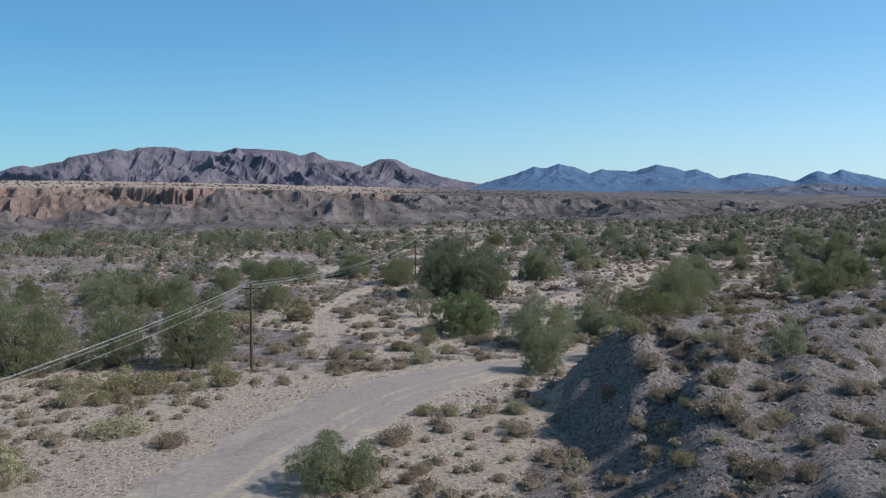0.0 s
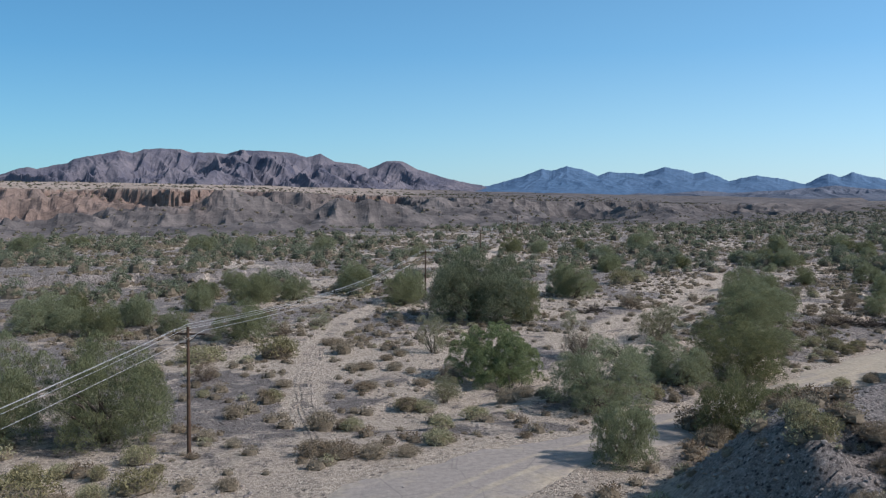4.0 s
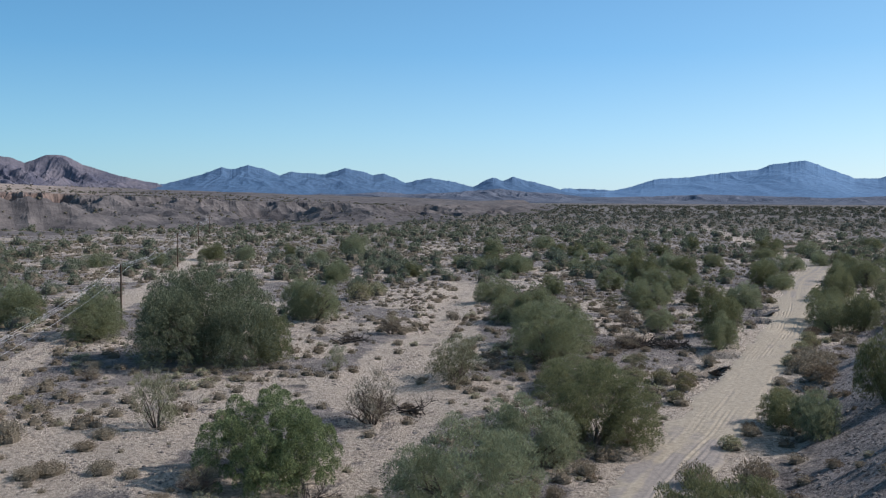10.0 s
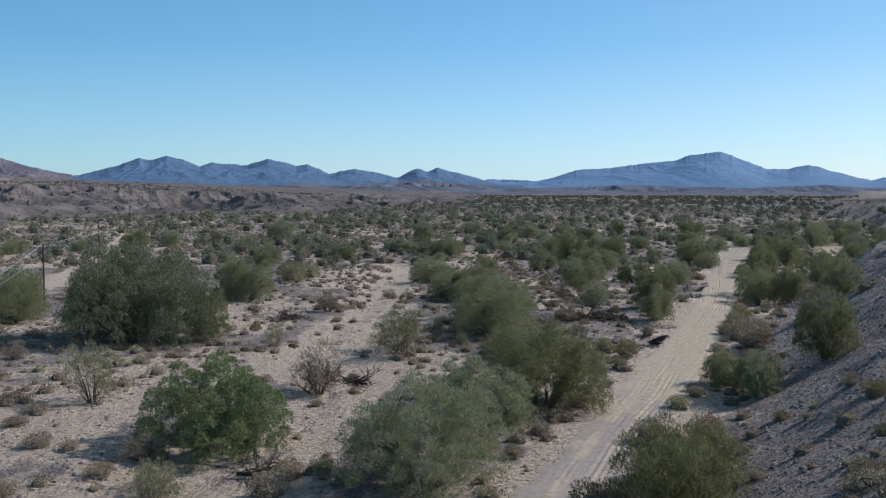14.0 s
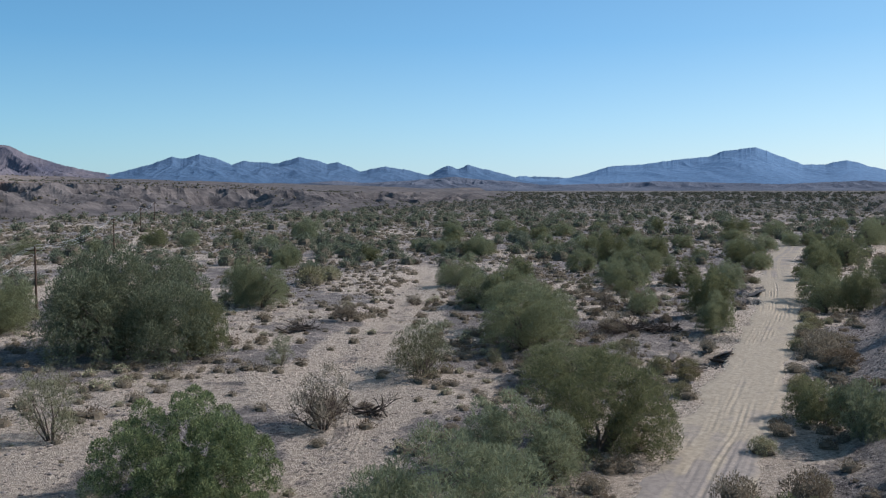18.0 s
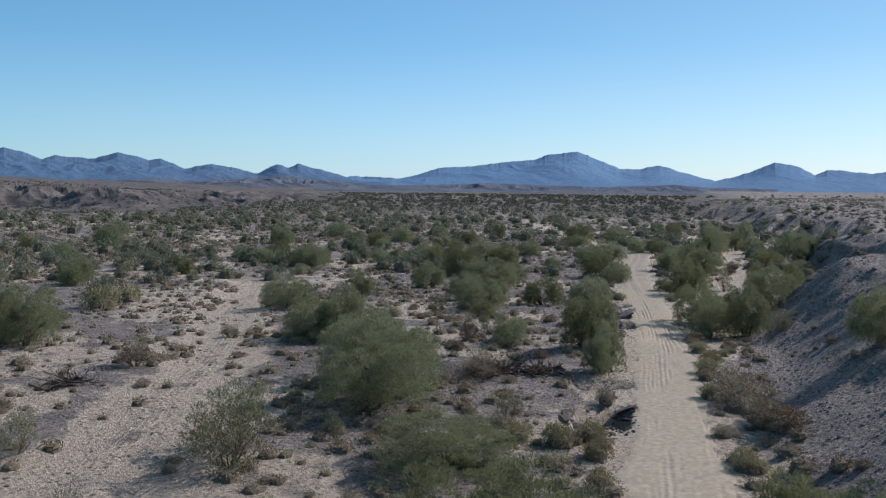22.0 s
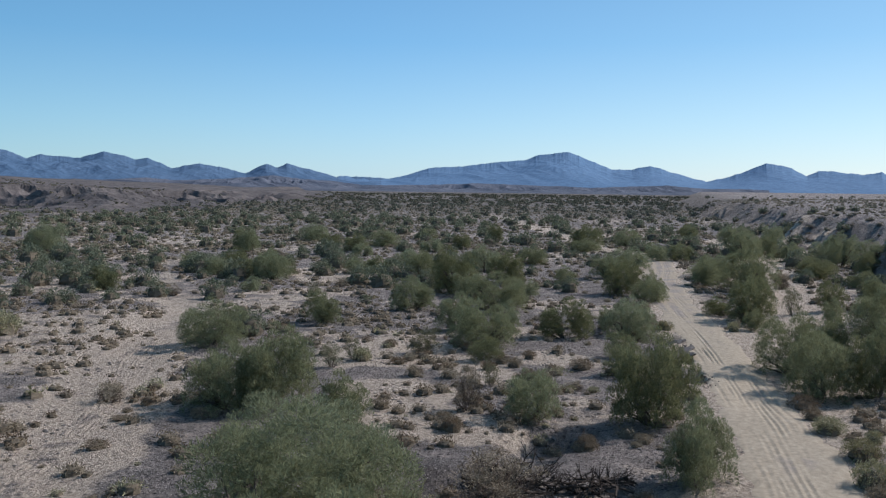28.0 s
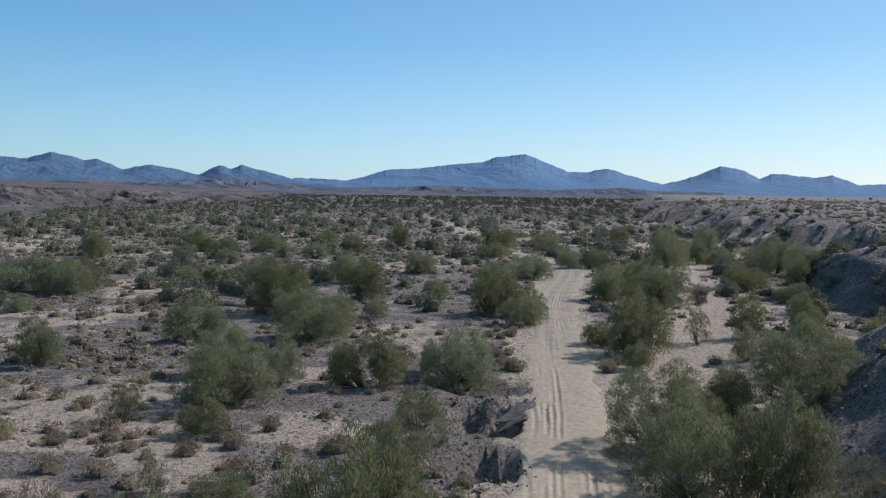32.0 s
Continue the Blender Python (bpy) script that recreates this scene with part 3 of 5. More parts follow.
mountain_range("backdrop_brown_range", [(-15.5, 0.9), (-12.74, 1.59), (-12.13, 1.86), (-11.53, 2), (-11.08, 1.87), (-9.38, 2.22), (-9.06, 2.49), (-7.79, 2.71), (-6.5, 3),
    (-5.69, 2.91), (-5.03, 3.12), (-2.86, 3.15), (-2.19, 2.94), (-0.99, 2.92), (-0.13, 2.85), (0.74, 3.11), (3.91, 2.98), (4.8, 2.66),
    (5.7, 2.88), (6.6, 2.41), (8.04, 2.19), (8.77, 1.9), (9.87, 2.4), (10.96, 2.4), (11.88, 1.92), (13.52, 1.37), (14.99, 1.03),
    (16.08, 0.81), (17.08, 0.3), (18.08, 0.05)], 4700, 1050, HAZY_BROWN_RANGE,
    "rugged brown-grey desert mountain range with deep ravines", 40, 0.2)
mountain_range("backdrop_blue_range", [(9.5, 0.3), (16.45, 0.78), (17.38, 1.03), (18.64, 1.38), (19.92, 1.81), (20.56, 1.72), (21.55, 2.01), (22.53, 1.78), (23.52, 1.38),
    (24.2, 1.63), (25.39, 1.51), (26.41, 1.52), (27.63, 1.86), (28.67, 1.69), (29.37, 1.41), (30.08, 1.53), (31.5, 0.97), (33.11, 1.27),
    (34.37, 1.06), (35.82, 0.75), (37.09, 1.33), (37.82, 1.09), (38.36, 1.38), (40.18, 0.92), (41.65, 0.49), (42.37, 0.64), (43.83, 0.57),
    (45.28, 0.4), (46.18, 0.11)], 4840, 760, HAZE_BLUE_RANGE,
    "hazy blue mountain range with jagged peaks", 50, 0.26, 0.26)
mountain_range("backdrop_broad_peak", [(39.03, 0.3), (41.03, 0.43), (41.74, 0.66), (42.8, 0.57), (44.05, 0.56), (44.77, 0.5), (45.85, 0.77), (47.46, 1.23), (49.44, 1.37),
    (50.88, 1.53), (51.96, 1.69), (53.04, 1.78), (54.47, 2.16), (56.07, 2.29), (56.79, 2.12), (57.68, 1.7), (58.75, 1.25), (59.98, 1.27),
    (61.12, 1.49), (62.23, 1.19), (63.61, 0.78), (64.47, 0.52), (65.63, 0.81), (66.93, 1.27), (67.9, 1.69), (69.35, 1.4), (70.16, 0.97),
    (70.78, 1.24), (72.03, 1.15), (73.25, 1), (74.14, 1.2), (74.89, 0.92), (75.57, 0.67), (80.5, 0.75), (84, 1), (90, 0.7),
    (98, 0.5)], 4860, 760, HAZE_PALE_RANGE,
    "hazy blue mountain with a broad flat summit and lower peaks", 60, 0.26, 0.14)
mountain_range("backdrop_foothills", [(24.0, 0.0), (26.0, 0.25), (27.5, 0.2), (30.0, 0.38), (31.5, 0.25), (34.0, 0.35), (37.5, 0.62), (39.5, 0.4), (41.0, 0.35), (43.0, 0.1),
    (47.0, 0.15), (50.0, 0.3), (54.0, 0.2), (58.0, 0.12), (62.0, 0.3), (63.5, 0.15), (68.0, 0.1)], 4150, 460, HAZY_FOOTHILLS,
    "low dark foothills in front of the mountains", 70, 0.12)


MESA_SITES = []


def build_mesa():
    edge = [(-700, 520), (-420, 640), (-290, 690), (-156, 752), (-100, 775), (-45, 757), (-8, 805), (60, 860), (150, 850), (235, 860), (330, 930), (480, 1010), (700, 1190), (1000, 1460), (1400, 1800)]
    gx = lines(-900, -270, 520, 1500, 1.7, 1.06)
    gy = lines(440, 520, 960, 1900, 1.7, 1.06)
    X, Y = np.meshgrid(gx, gy)
    d0, run = offset(edge, X, Y)
    d0 = -d0
    b = np.degrees(np.arctan2(X, Y))
    top = np.interp(b, [-40, -13, 3, 14.7, 22, 29, 36, 45], [31, 30, 26.5, 20.5, 17, 13, 9, 7])
    d = d0 + (ridged(X, Y, 150, 3, 31) - 0.6) * 150 + (wave(X, Y, 34, 3, 32) - 0.5) * 46
    lip = d + (crags(X, Y, 30, 4, 33, 0.6) - 0.5) * 44
    cap = top + (wave(X, Y, 60, 3, 37) - 0.5) * 3.0 + np.clip(d, 0, 260) * 0.034
    buried = 0.42 + 0.5 * ease(0.35, 0.7, wave(X, Y, 75, 2, 36)) + 0.25 * ease(10, 26, b)
    fans = crags(X, Y, 42, 4, 35, 0.55)
    apron = cap * np.clip(buried, 0, 0.97) * np.clip(1 + np.minimum(lip, 0) / (48 + 60 * fans), 0, 1) ** 1.35
    apron = apron * (0.62 + 0.55 * fans)
    apron = apron - 17 * np.clip(0.66 - crags(X, Y, 19, 4, 46, 0.55), -0.06, 0.4) * ease(0.5, 8, apron)
    mound = ease(-300, -70, d0 + (wave(X, Y, 70, 2, 34) - 0.5) * 130) * ease(44, 30, b)
    lump = np.clip(crags(X, Y, 84, 4, 38, 0.55) - 0.46, 0, 0.5) * (0.3 + 1.2 * wave(X, Y, 110, 2, 41))
    gully = ridged(X + Y * 0.3, Y * 0.6, 13, 3, 42) - 0.55
    hills = mound * (1.0 + 62 * lump + 9.0 * gully * ease(0.02, 0.2, lump))
    low = np.minimum(np.maximum(apron, hills), cap * 0.97)
    steep = ease(-5.0, 2.0, lip)
    Z = low * (1 - steep) + cap * steep
    Z = Z - 2.2 + 2.2 * ease(0, 1.2, Z)
    cliff = ease(-9, -1, lip) * ease(3.0, 0.8, lip) * ease(17, 8, b)
    warm = 0.85 * ease(-110, -20, lip) * ease(12, 2, b)
    me = grid_mesh("mesa", X, Y, Z, MESA, False, (("cliff", np.maximum(cliff, warm * (1 - steep))), ("top", steep * ease(1.0, 5.0, lip) * ease(17, 6, b))))
    tagged(new("mesa_cliffs", me), "eroded tan mesa with reddish fluted cliffs and grey badland mounds", "mesa", kind="structure")
    rng = np.random.default_rng(44)
    for _ in range(5200):
        i, k = int(rng.integers(1, Z.shape[0] - 1)), int(rng.integers(1, Z.shape[1] - 1))
        if -16 < b[i, k] < 34 and Z[i, k] > 0.6 and not 0.12 < steep[i, k] < 0.97 and Y[i, k] < 1150:
            MESA_SITES.append((X[i, k], Y[i, k], Z[i, k]))
    # the lone small butte on the plain
    gx, gy = np.arange(-26, 26.1, 1.3), np.arange(-26, 26.1, 1.3)
    U, V = np.meshgrid(gx, gy)
    q = np.hypot(U, V * 1.2) + (ridged(U, V, 9, 2, 39) - 0.5) * 6
    H = 9.5 * np.clip(1 - q / 20, 0, 1) ** 0.8 - 1.0
    me = grid_mesh("butte", U, V, H, MESA, False, (("cliff", 0.2 * ease(2, 6, H)), ("top", 0 * H)))
    ob = new("butte", me)
    ob.location = (597, 823, height_at(597, 823))
    tagged(ob, "small grey pointed butte standing alone on the plain", "butte", kind="structure")


build_mesa()


# ---- plants ----
def part(name, me, parent, label=""):
    ob = new(name, me)
    ob.parent = parent
    if label:
        ob["label"] = label
    return ob


def leaves_on(rng, lobes, count, long, wide, lift, inner=0.55):
    """Leaves spread through the outer shells of lobes (x, y, z, radius, flatness)."""
    lobes = np.array(lobes)
    share = lobes[:, 3] ** 2
    pick = rng.choice(len(lobes), count, p=share / share.sum())
    way = rng.normal(size=(count, 3))
    way /= np.linalg.norm(way, axis=1)[:, None]
    way[:, 2] = np.where(way[:, 2] < -0.55, -way[:, 2], way[:, 2])
    rad = inner + (1.06 - inner) * rng.random(count) ** 0.6
    L = lobes[pick]
    at = L[:, :3] + way * rad[:, None] * L[:, 3:4] * np.stack([np.ones(count), np.ones(count), L[:, 4]], 1)
    at[:, 2] = np.abs(at[:, 2])
    axis = way + rng.normal(size=(count, 3)) * 0.75 + np.array([0, 0, lift])
    axis /= np.linalg.norm(axis, axis=1)[:, None]
    cross = np.cross(axis, rng.normal(size=(count, 3)))
    cross /= np.linalg.norm(cross, axis=1)[:, None]
    size = 0.6 + 0.8 * rng.random((count, 1))
    a, c = axis * long * size * 0.5, cross * wide * size * 0.5
    return np.stack([at - a - 0.4 * c, at - a + 0.4 * c, at + a + c * 0.9, at + a - c * 0.9], 1)


def tube(verts, faces, a, b, ra, rb, sides=5):
    a, b = Vector(a), Vector(b)
    turn = (b - a).to_track_quat("Z", "Y")
    base = len(verts)
    for end, r in ((a, ra), (b, rb)):
        for k in range(sides):
            ang = 2 * math.pi * k / sides
            verts.append(end + turn @ Vector((math.cos(ang) * r, math.sin(ang) * r, 0)))
    for k in range(sides):
        n = (k + 1) % sides
        faces.append((base + k, base + n, base + sides + n, base + sides + k))


def limb_mesh(name, verts, faces, mat):
    me = bpy.data.meshes.new(name)
    me.from_pydata([tuple(v) for v in verts], [], faces)
    me.polygons.foreach_set("use_smooth", np.full(len(me.polygons), True))
    me.materials.append(mat)
    return me


def stems(rng, lobes, thick, sides=5):
    """Several leaning stems from the root to the lobes, with a bend half way."""
    verts, faces = [], []
    for x, y, z, r, _ in lobes:
        foot = Vector((x * 0.1, y * 0.1, -0.25))
        mid = Vector((x * 0.55 + rng.normal() * 0.12, y * 0.55 + rng.normal() * 0.12, z * 0.55))
        tip = Vector((x * 0.9, y * 0.9, z * 0.82))
        tube(verts, faces, foot, mid, thick, thick * 0.62, sides)
        tube(verts, faces, mid, tip, thick * 0.62, thick * 0.25, sides)
        for _ in range(3):
            way = Vector(rng.normal(size=3)) * r * 0.42
            tube(verts, faces, tip * 0.75 + mid * 0.25, tip + Vector((way.x, way.y, abs(way.z))), thick * 0.3, thick * 0.1, 4)
    return verts, faces


def dome(rng, count, radius, height, uneven, lobe, flat=0.85):
    """Lobes on the shell of an uneven dome that reaches the ground, with some inside."""
    out = []
    shell = int(count * 0.8)
    for k in range(count):
        up = ((k % shell) + 0.5) / shell
        ang = 2 * math.pi * (k * 0.618 + 0.05 * rng.random())
        s = lobe * (0.75 + 0.5 * rng.random())
        q = (1 - uneven * rng.random()) if k < shell else 0.5 * rng.random()
        flatr = math.sqrt(max(0.0, 1 - up * up)) * (0.86 + 0.14 * min(1.0, up * 3))
        z = s * flat * 0.5 + (height - 1.35 * s * flat) * up * (0.45 + 0.55 * q if up > 0.35 else 1.0) * 1.1
        out.append((math.cos(ang) * flatr * q * (radius - s * 0.75), math.sin(ang) * flatr * q * (radius - s * 0.75), z, s, flat))
    return out


def clump(rng, count, radius, height, uneven, lobe, flat=0.85):
    """A lumpy crown: one full dome with lower ones leaning out of it on all sides."""
    out = dome(rng, int(count * 0.4), radius * 0.66, height, uneven, lobe, flat)
    sides = int(rng.integers(3, 6))
    first = rng.random() * 6.3
    for k in range(sides):
        ang = first + 6.283 * (k + 0.5 * rng.random()) / sides
        wide = radius * (0.4 + 0.18 * rng.random())
        far = radius - wide * 0.95
        low = height * (0.56 + 0.4 * rng.random())
        for x, y, z, s, f in dome(rng, max(4, int(count * 0.6 / sides)), wide, low, uneven, lobe * 0.85, flat):
            out.append((x + math.cos(ang) * far, y + math.sin(ang) * far, z, s, f))
    return out


def billow(rng, count, radius, height, uneven, lobe, flat=0.85):
    """A broad crown of rounded masses side by side, each reaching down to the ground, with dips between them."""
    out = []
    masses = int(rng.integers(5, 8))
    first = rng.random() * 6.3
    for k in range(masses):
        ang = first + 6.283 * (k + 0.6 * rng.random()) / (masses - 1)
        far = radius * (0.12 if k == 0 else 0.5 + 0.12 * rng.random())
        wide = radius * (0.5 if k == 0 else 0.36 + 0.12 * rng.random())
        top = height * (1.0 if k == 0 else 0.62 + 0.33 * rng.random())
        for j in range(max(5, count // masses)):
            up = (j + 0.5) / max(5, count // masses)
            a = 6.283 * (j * 0.618 + 0.1 * rng.random())
            s = lobe * (0.65 + 0.6 * rng.random())
            q = (1 - uneven * rng.random()) * (1 - up ** 2.6) ** 0.5
            out.append((math.cos(ang) * far + math.cos(a) * q * (wide - 0.5 * s), math.sin(ang) * far + math.sin(a) * q * (wide - 0.5 * s),
                        0.4 * s + (top - 1.1 * s * flat) * up, s, flat))
    return out


def fitted(leaves, radius, height):
    """The crown stretched to the radius and height that it should have."""
    wide = np.percentile(np.hypot(leaves[..., 0], leaves[..., 1]), 96)
    tall = np.percentile(leaves[..., 2], 99)
    return leaves * np.array([radius / wide, radius / wide, height / tall])


def make_tree(name, seed, leaf, count, lobes_n, long, wide, lift, lobe, bark=BARK, label="", thick=0.09, inner=0.5, flat=0.85, height=3.4, uneven=0.5, shape=clump):
    """A prototype 2.4 m in radius; it stands far under the ground and only its copies are seen."""
    rng = np.random.default_rng(seed)
    lobes = shape(rng, lobes_n, 2.4, height, uneven, lobe, flat)
    root = new(name)
    v, f = stems(rng, lobes[int(len(lobes) * 0.3) : int(len(lobes) * 0.3) + 11], thick)
    part("trunk", limb_mesh("trunk", v, f, bark), root, "bare grey-brown branching stems")
    part("crown", leaf_mesh("crown", fitted(leaves_on(rng, lobes, count, long, wide, lift, inner), 2.35, height), leaf), root, label)
    root["size"] = 2.4
    root["tall"] = height
    return root


def core(rng, radius, height, rows=4, cols=9):
    """The closed inner mass of twigs and leaves of a bush, as loose uneven patches."""
    up = np.linspace(0.0, 1.0, rows + 1)[:, None]
    ang = np.linspace(0, 2 * math.pi, cols + 1)[None]
    r = radius * np.sqrt(np.clip(1 - up ** 2, 0, 1)) * (0.8 + 0.35 * rng.random((rows + 1, cols + 1)))
    r[:, -1] = r[:, 0]
    P = np.stack([r * np.cos(ang), r * np.sin(ang), height * up * (0.9 + 0.2 * np.roll(r, 1, 1) / radius)], -1)
    return np.stack([P[:-1, :-1], P[:-1, 1:], P[1:, 1:], P[1:, :-1]], 2).reshape(-1, 4, 3)


def make_bush(name, seed, leaf, count, lobes_n, long, wide, lift, lobe, height=0.8, lumpy=False):
    rng = np.random.default_rng(seed)
    lobes = (clump if lumpy else dome)(rng, lobes_n, 1.0, height, 0.25, lobe, 0.8)
    leaves = fitted(leaves_on(rng, lobes, count, long, wide, lift, 0.3), 1.0, height)
    inside = core(rng, 0.7, height * 0.7)
    return leaf_mesh(name, np.concatenate([leaves, inside]), leaf, np.repeat([0, 1], [len(leaves), len(inside)]))


def grow_twigs(rng, verts, faces, a, way, size, thick, level):
    b = a + way * size
    tube(verts, faces, a, b, thick, thick * 0.6, 4 if level > 1 else 3)
    if level == 0:
        return
    for _ in range(3 if level > 1 else 4):
        turn = Vector(rng.normal(size=3)) * 0.55
        nxt = (way + turn + Vector((0, 0, 0.08))).normalized()
        start = a + (b - a) * (0.55 + 0.45 * rng.random())
        grow_twigs(rng, verts, faces, start, nxt, size * (0.55 + 0.25 * rng.random()), thick * 0.55, level - 1)


def make_bare_shrub(name, seed, stems_n, leaf, count):
    """A leafless shrub 1.5 m in radius with a few dry leaves left."""
    rng = np.random.default_rng(seed)
    verts, faces = [], []
    for k in range(stems_n):
        ang = 2 * math.pi * (k + rng.random() * 0.6) / stems_n
        way = Vector((math.cos(ang) * 0.9, math.sin(ang) * 0.9, 0.35 + 0.9 * rng.random())).normalized()
        grow_twigs(rng, verts, faces, Vector((0, 0, -0.15)), way, 0.72, 0.05, 4)
    root = new(name)
    part("branching_frame", limb_mesh("branching_frame", verts, faces, TWIG), root, "tangled bare grey-brown wood")
    lobes = dome(rng, 12, 1.5, 1.9, 0.4, 0.5, 0.8)
    part("dry_foliage", leaf_mesh("dry_foliage", leaves_on(rng, lobes, count, 0.12, 0.02, 0.5, 0.2), leaf), root, "sparse dry brown leaves")
    root["size"] = 1.5
    root["tall"] = 2.0
    return root


TREES = [make_tree("shrub_tree", 100 + k, FEATHERY, 19000, 84, 0.15, 0.026, 0.7, 0.44, inner=0.5, flat=1.0, uneven=0.35, shape=billow) for k in range(4)]
BIG_TREES = [make_tree("shrub_tree", 110 + k, FEATHERY, 42000, 120, 0.095, 0.016, 0.7, 0.36, inner=0.5, flat=1.0, uneven=0.35, shape=billow) for k in range(3)]
SMALL_TREES = [make_tree("shrub", 120 + k, FEATHERY, 8200, 48, 0.19, 0.036, 0.7, 0.55, thick=0.05, inner=0.45, flat=1.0, uneven=0.35, shape=billow) for k in range(4)]
OLIVES = [make_tree("olive_shrub", 140 + k, OLIVE, 4200, 26, 0.2, 0.03, 0.5, 0.6, TWIG, thick=0.07, shape=billow) for k in range(2)]
DENSE_TREE = make_tree("tamarisk_thicket", 160, DENSE, 105000, 120, 0.058, 0.015, 0.7, 0.36, thick=0.05, inner=0.6, flat=1.6, height=2.6, uneven=0.3, shape=billow)
BRIGHT_TREE = make_tree("bright_green_bush", 167, GLOSSY, 95000, 150, 0.05, 0.018, 0.5, 0.25, thick=0.05, inner=0.6, flat=1.1, height=2.6, uneven=0.25, shape=billow)
BARE = [make_bare_shrub("bare_shrub", 170 + k, 9, TAN, 3200) for k in range(3)]
BUSHES = {
    "Y": [make_bush("yellow_bush", 200 + k, YELLOW, 3000, 26, 0.068, 0.03, 0.4, 0.3) for k in range(3)],
    "G": [make_bush("dry_bush", 210 + k, TAN, 2800, 22, 0.07, 0.028, 0.4, 0.3) for k in range(3)],
    "R": [make_bush("rusty_bush", 220 + k, RUST, 2600, 22, 0.07, 0.028, 0.4, 0.3) for k in range(2)],
}
PLACED = []
PLANT_RNG = np.random.default_rng(5)


def standing(x, y):
    """Where a plant stands, in words."""
    d = float(offset(TOE, np.array([x]), np.array([y]))[0][0])
    r = abs(float(offset(ROAD, np.array([x]), np.array([y]))[0][0]))
    w = min(abs(float(offset(l, np.array([x]), np.array([y]))[0][0])) for l in (WASH, SIDE_WASH))
    if d > 3:
        return "on the gravelly bank"
    if r < 8:
        return "beside the sandy road"
    if w < 9:
        return "in the sandy wash"
    return "on the open desert flat"


def plant(proto, x, y, radius, tall, label, category, group):
    z = height_at(x, y)
    turn = PLANT_RNG.random() * 360
    m = pose(x, y, z - 0.03, 0, 0, turn) @ Matrix.Diagonal((radius / proto["size"], radius / proto["size"], tall / proto["tall"], 1))
    ob = copy_thing(proto, m)
    PLACED.append((x, y, radius))
    return tagged(ob, label, category, group)


def shrub(x, y, radius, tall):
    big = radius > 2.3
    proto = BIG_TREES[int(PLANT_RNG.integers(3))] if radius > 3.7 else (TREES if big else SMALL_TREES)[int(PLANT_RNG.integers(4))]
    word = "large" if radius > 3.4 else "medium-sized" if big else "small"
    return plant(proto, x, y, radius, tall, f"{word} green feathery shrub tree {standing(x, y)}", "shrub tree", "green shrub trees")


def olive(x, y, radius, tall):
    return plant(OLIVES[int(PLANT_RNG.integers(2))], x, y, radius, tall, f"thin olive-grey open shrub {standing(x, y)}", "shrub", "olive shrubs")


def bare(x, y, radius, tall):
    return plant(BARE[int(PLANT_RNG.integers(3))], x, y, radius, tall, f"bare brown twiggy dead shrub {standing(x, y)}", "dead shrub", "dead shrubs")


def bush(kind, x, y, radius, tall):
    meshes = BUSHES[kind]
    name, words = {"Y": ("yellow_bush", "low yellow-green rounded bush"), "G": ("dry_bush", "low dry tan mounded bush"),
                   "R": ("rusty_bush", "low rust-brown dried bush")}[kind]
    ob = new(name, meshes[int(PLANT_RNG.integers(len(meshes)))])
    ob.matrix_basis = pose(x, y, height_at(x, y) - 0.04, 0, 0, PLANT_RNG.random() * 360) @ Matrix.Diagonal((radius, radius, tall / 0.8, 1))
    PLACED.append((x, y, radius))
    return tagged(ob, f"{words} {standing(x, y)}", "bush", name.replace("_", " ") + "es")


# ---- plants, each at its place ----
bare(28.0, 120.3, 1.8, 2.1)
bare(2.7, 127.4, 1.9, 2.4)
bare(47.1, 130.3, 2.9, 5.0)
bare(93.5, 144.1, 3.2, 3.0)
bare(97.5, 147.5, 2.4, 2.4)
bare(12.6, 155.5, 1.9, 2.3)
bare(119.3, 155.8, 1.1, 0.8)
bare(107.2, 157.6, 1.3, 4.0)
bare(30.3, 162.1, 1.6, 2.1)
bare(74.0, 172.2, 2.4, 3.5)
olive(54.3, 151.5, 1.4, 3.0)
olive(30.6, 125.6, 1.5, 1.5)
bare(213.1, 172.7, 1.8, 2.9)
bare(91.1, 180.9, 1.6, 1.9)
bare(155.6, 225.2, 1.7, 1.9)
bare(130.7, 236.1, 1.8, 2.1)
plant(DENSE_TREE, 44.4, 165.9, 9.1, 10.2, "huge dark green tamarisk thicket with dense lumpy foliage", "thicket", "green thickets")
shrub(50.2, 160.6, 2.6, 6.0)
bush("G", 33.9, 38.4, 0.7, 0.6)
bush("G", 28.5, 40.9, 1.1, 1.1)
bush("G", 33.8, 42.2, 0.8, 0.9)
bush("G", 32.3, 42.5, 0.7, 0.5)
bush("G", 38.2, 45.0, 0.8, 0.8)
bush("G", 30.6, 46.1, 0.8, 0.9)
bush("G", 33.0, 47.9, 0.8, 0.9)
bush("G", 26.1, 49.4, 0.9, 0.7)
bush("G", 21.0, 50.1, 0.9, 0.6)
bush("G", 16.9, 53.1, 0.6, 0.5)
bush("G", 37.2, 54.3, 0.7, 0.7)
bush("G", 12.1, 56.3, 0.6, 0.5)
bush("G", 24.1, 57.4, 0.7, 0.6)
bush("G", 34.5, 57.6, 0.5, 0.7)
bush("G", 35.9, 59.7, 0.5, 0.6)
bush("G", 38.5, 62.1, 0.7, 1.0)
bush("G", 35.2, 62.6, 0.7, 0.6)
bush("G", 21.7, 63.1, 1.3, 1.1)
bush("G", 11.9, 63.8, 1.5, 1.1)
bush("G", 34.7, 64.7, 0.8, 0.4)
bush("G", 37.5, 66.6, 1.1, 0.9)
bush("G", -4.6, 67.3, 1.5, 1.0)
bush("G", 38.4, 68.9, 1.2, 0.8)
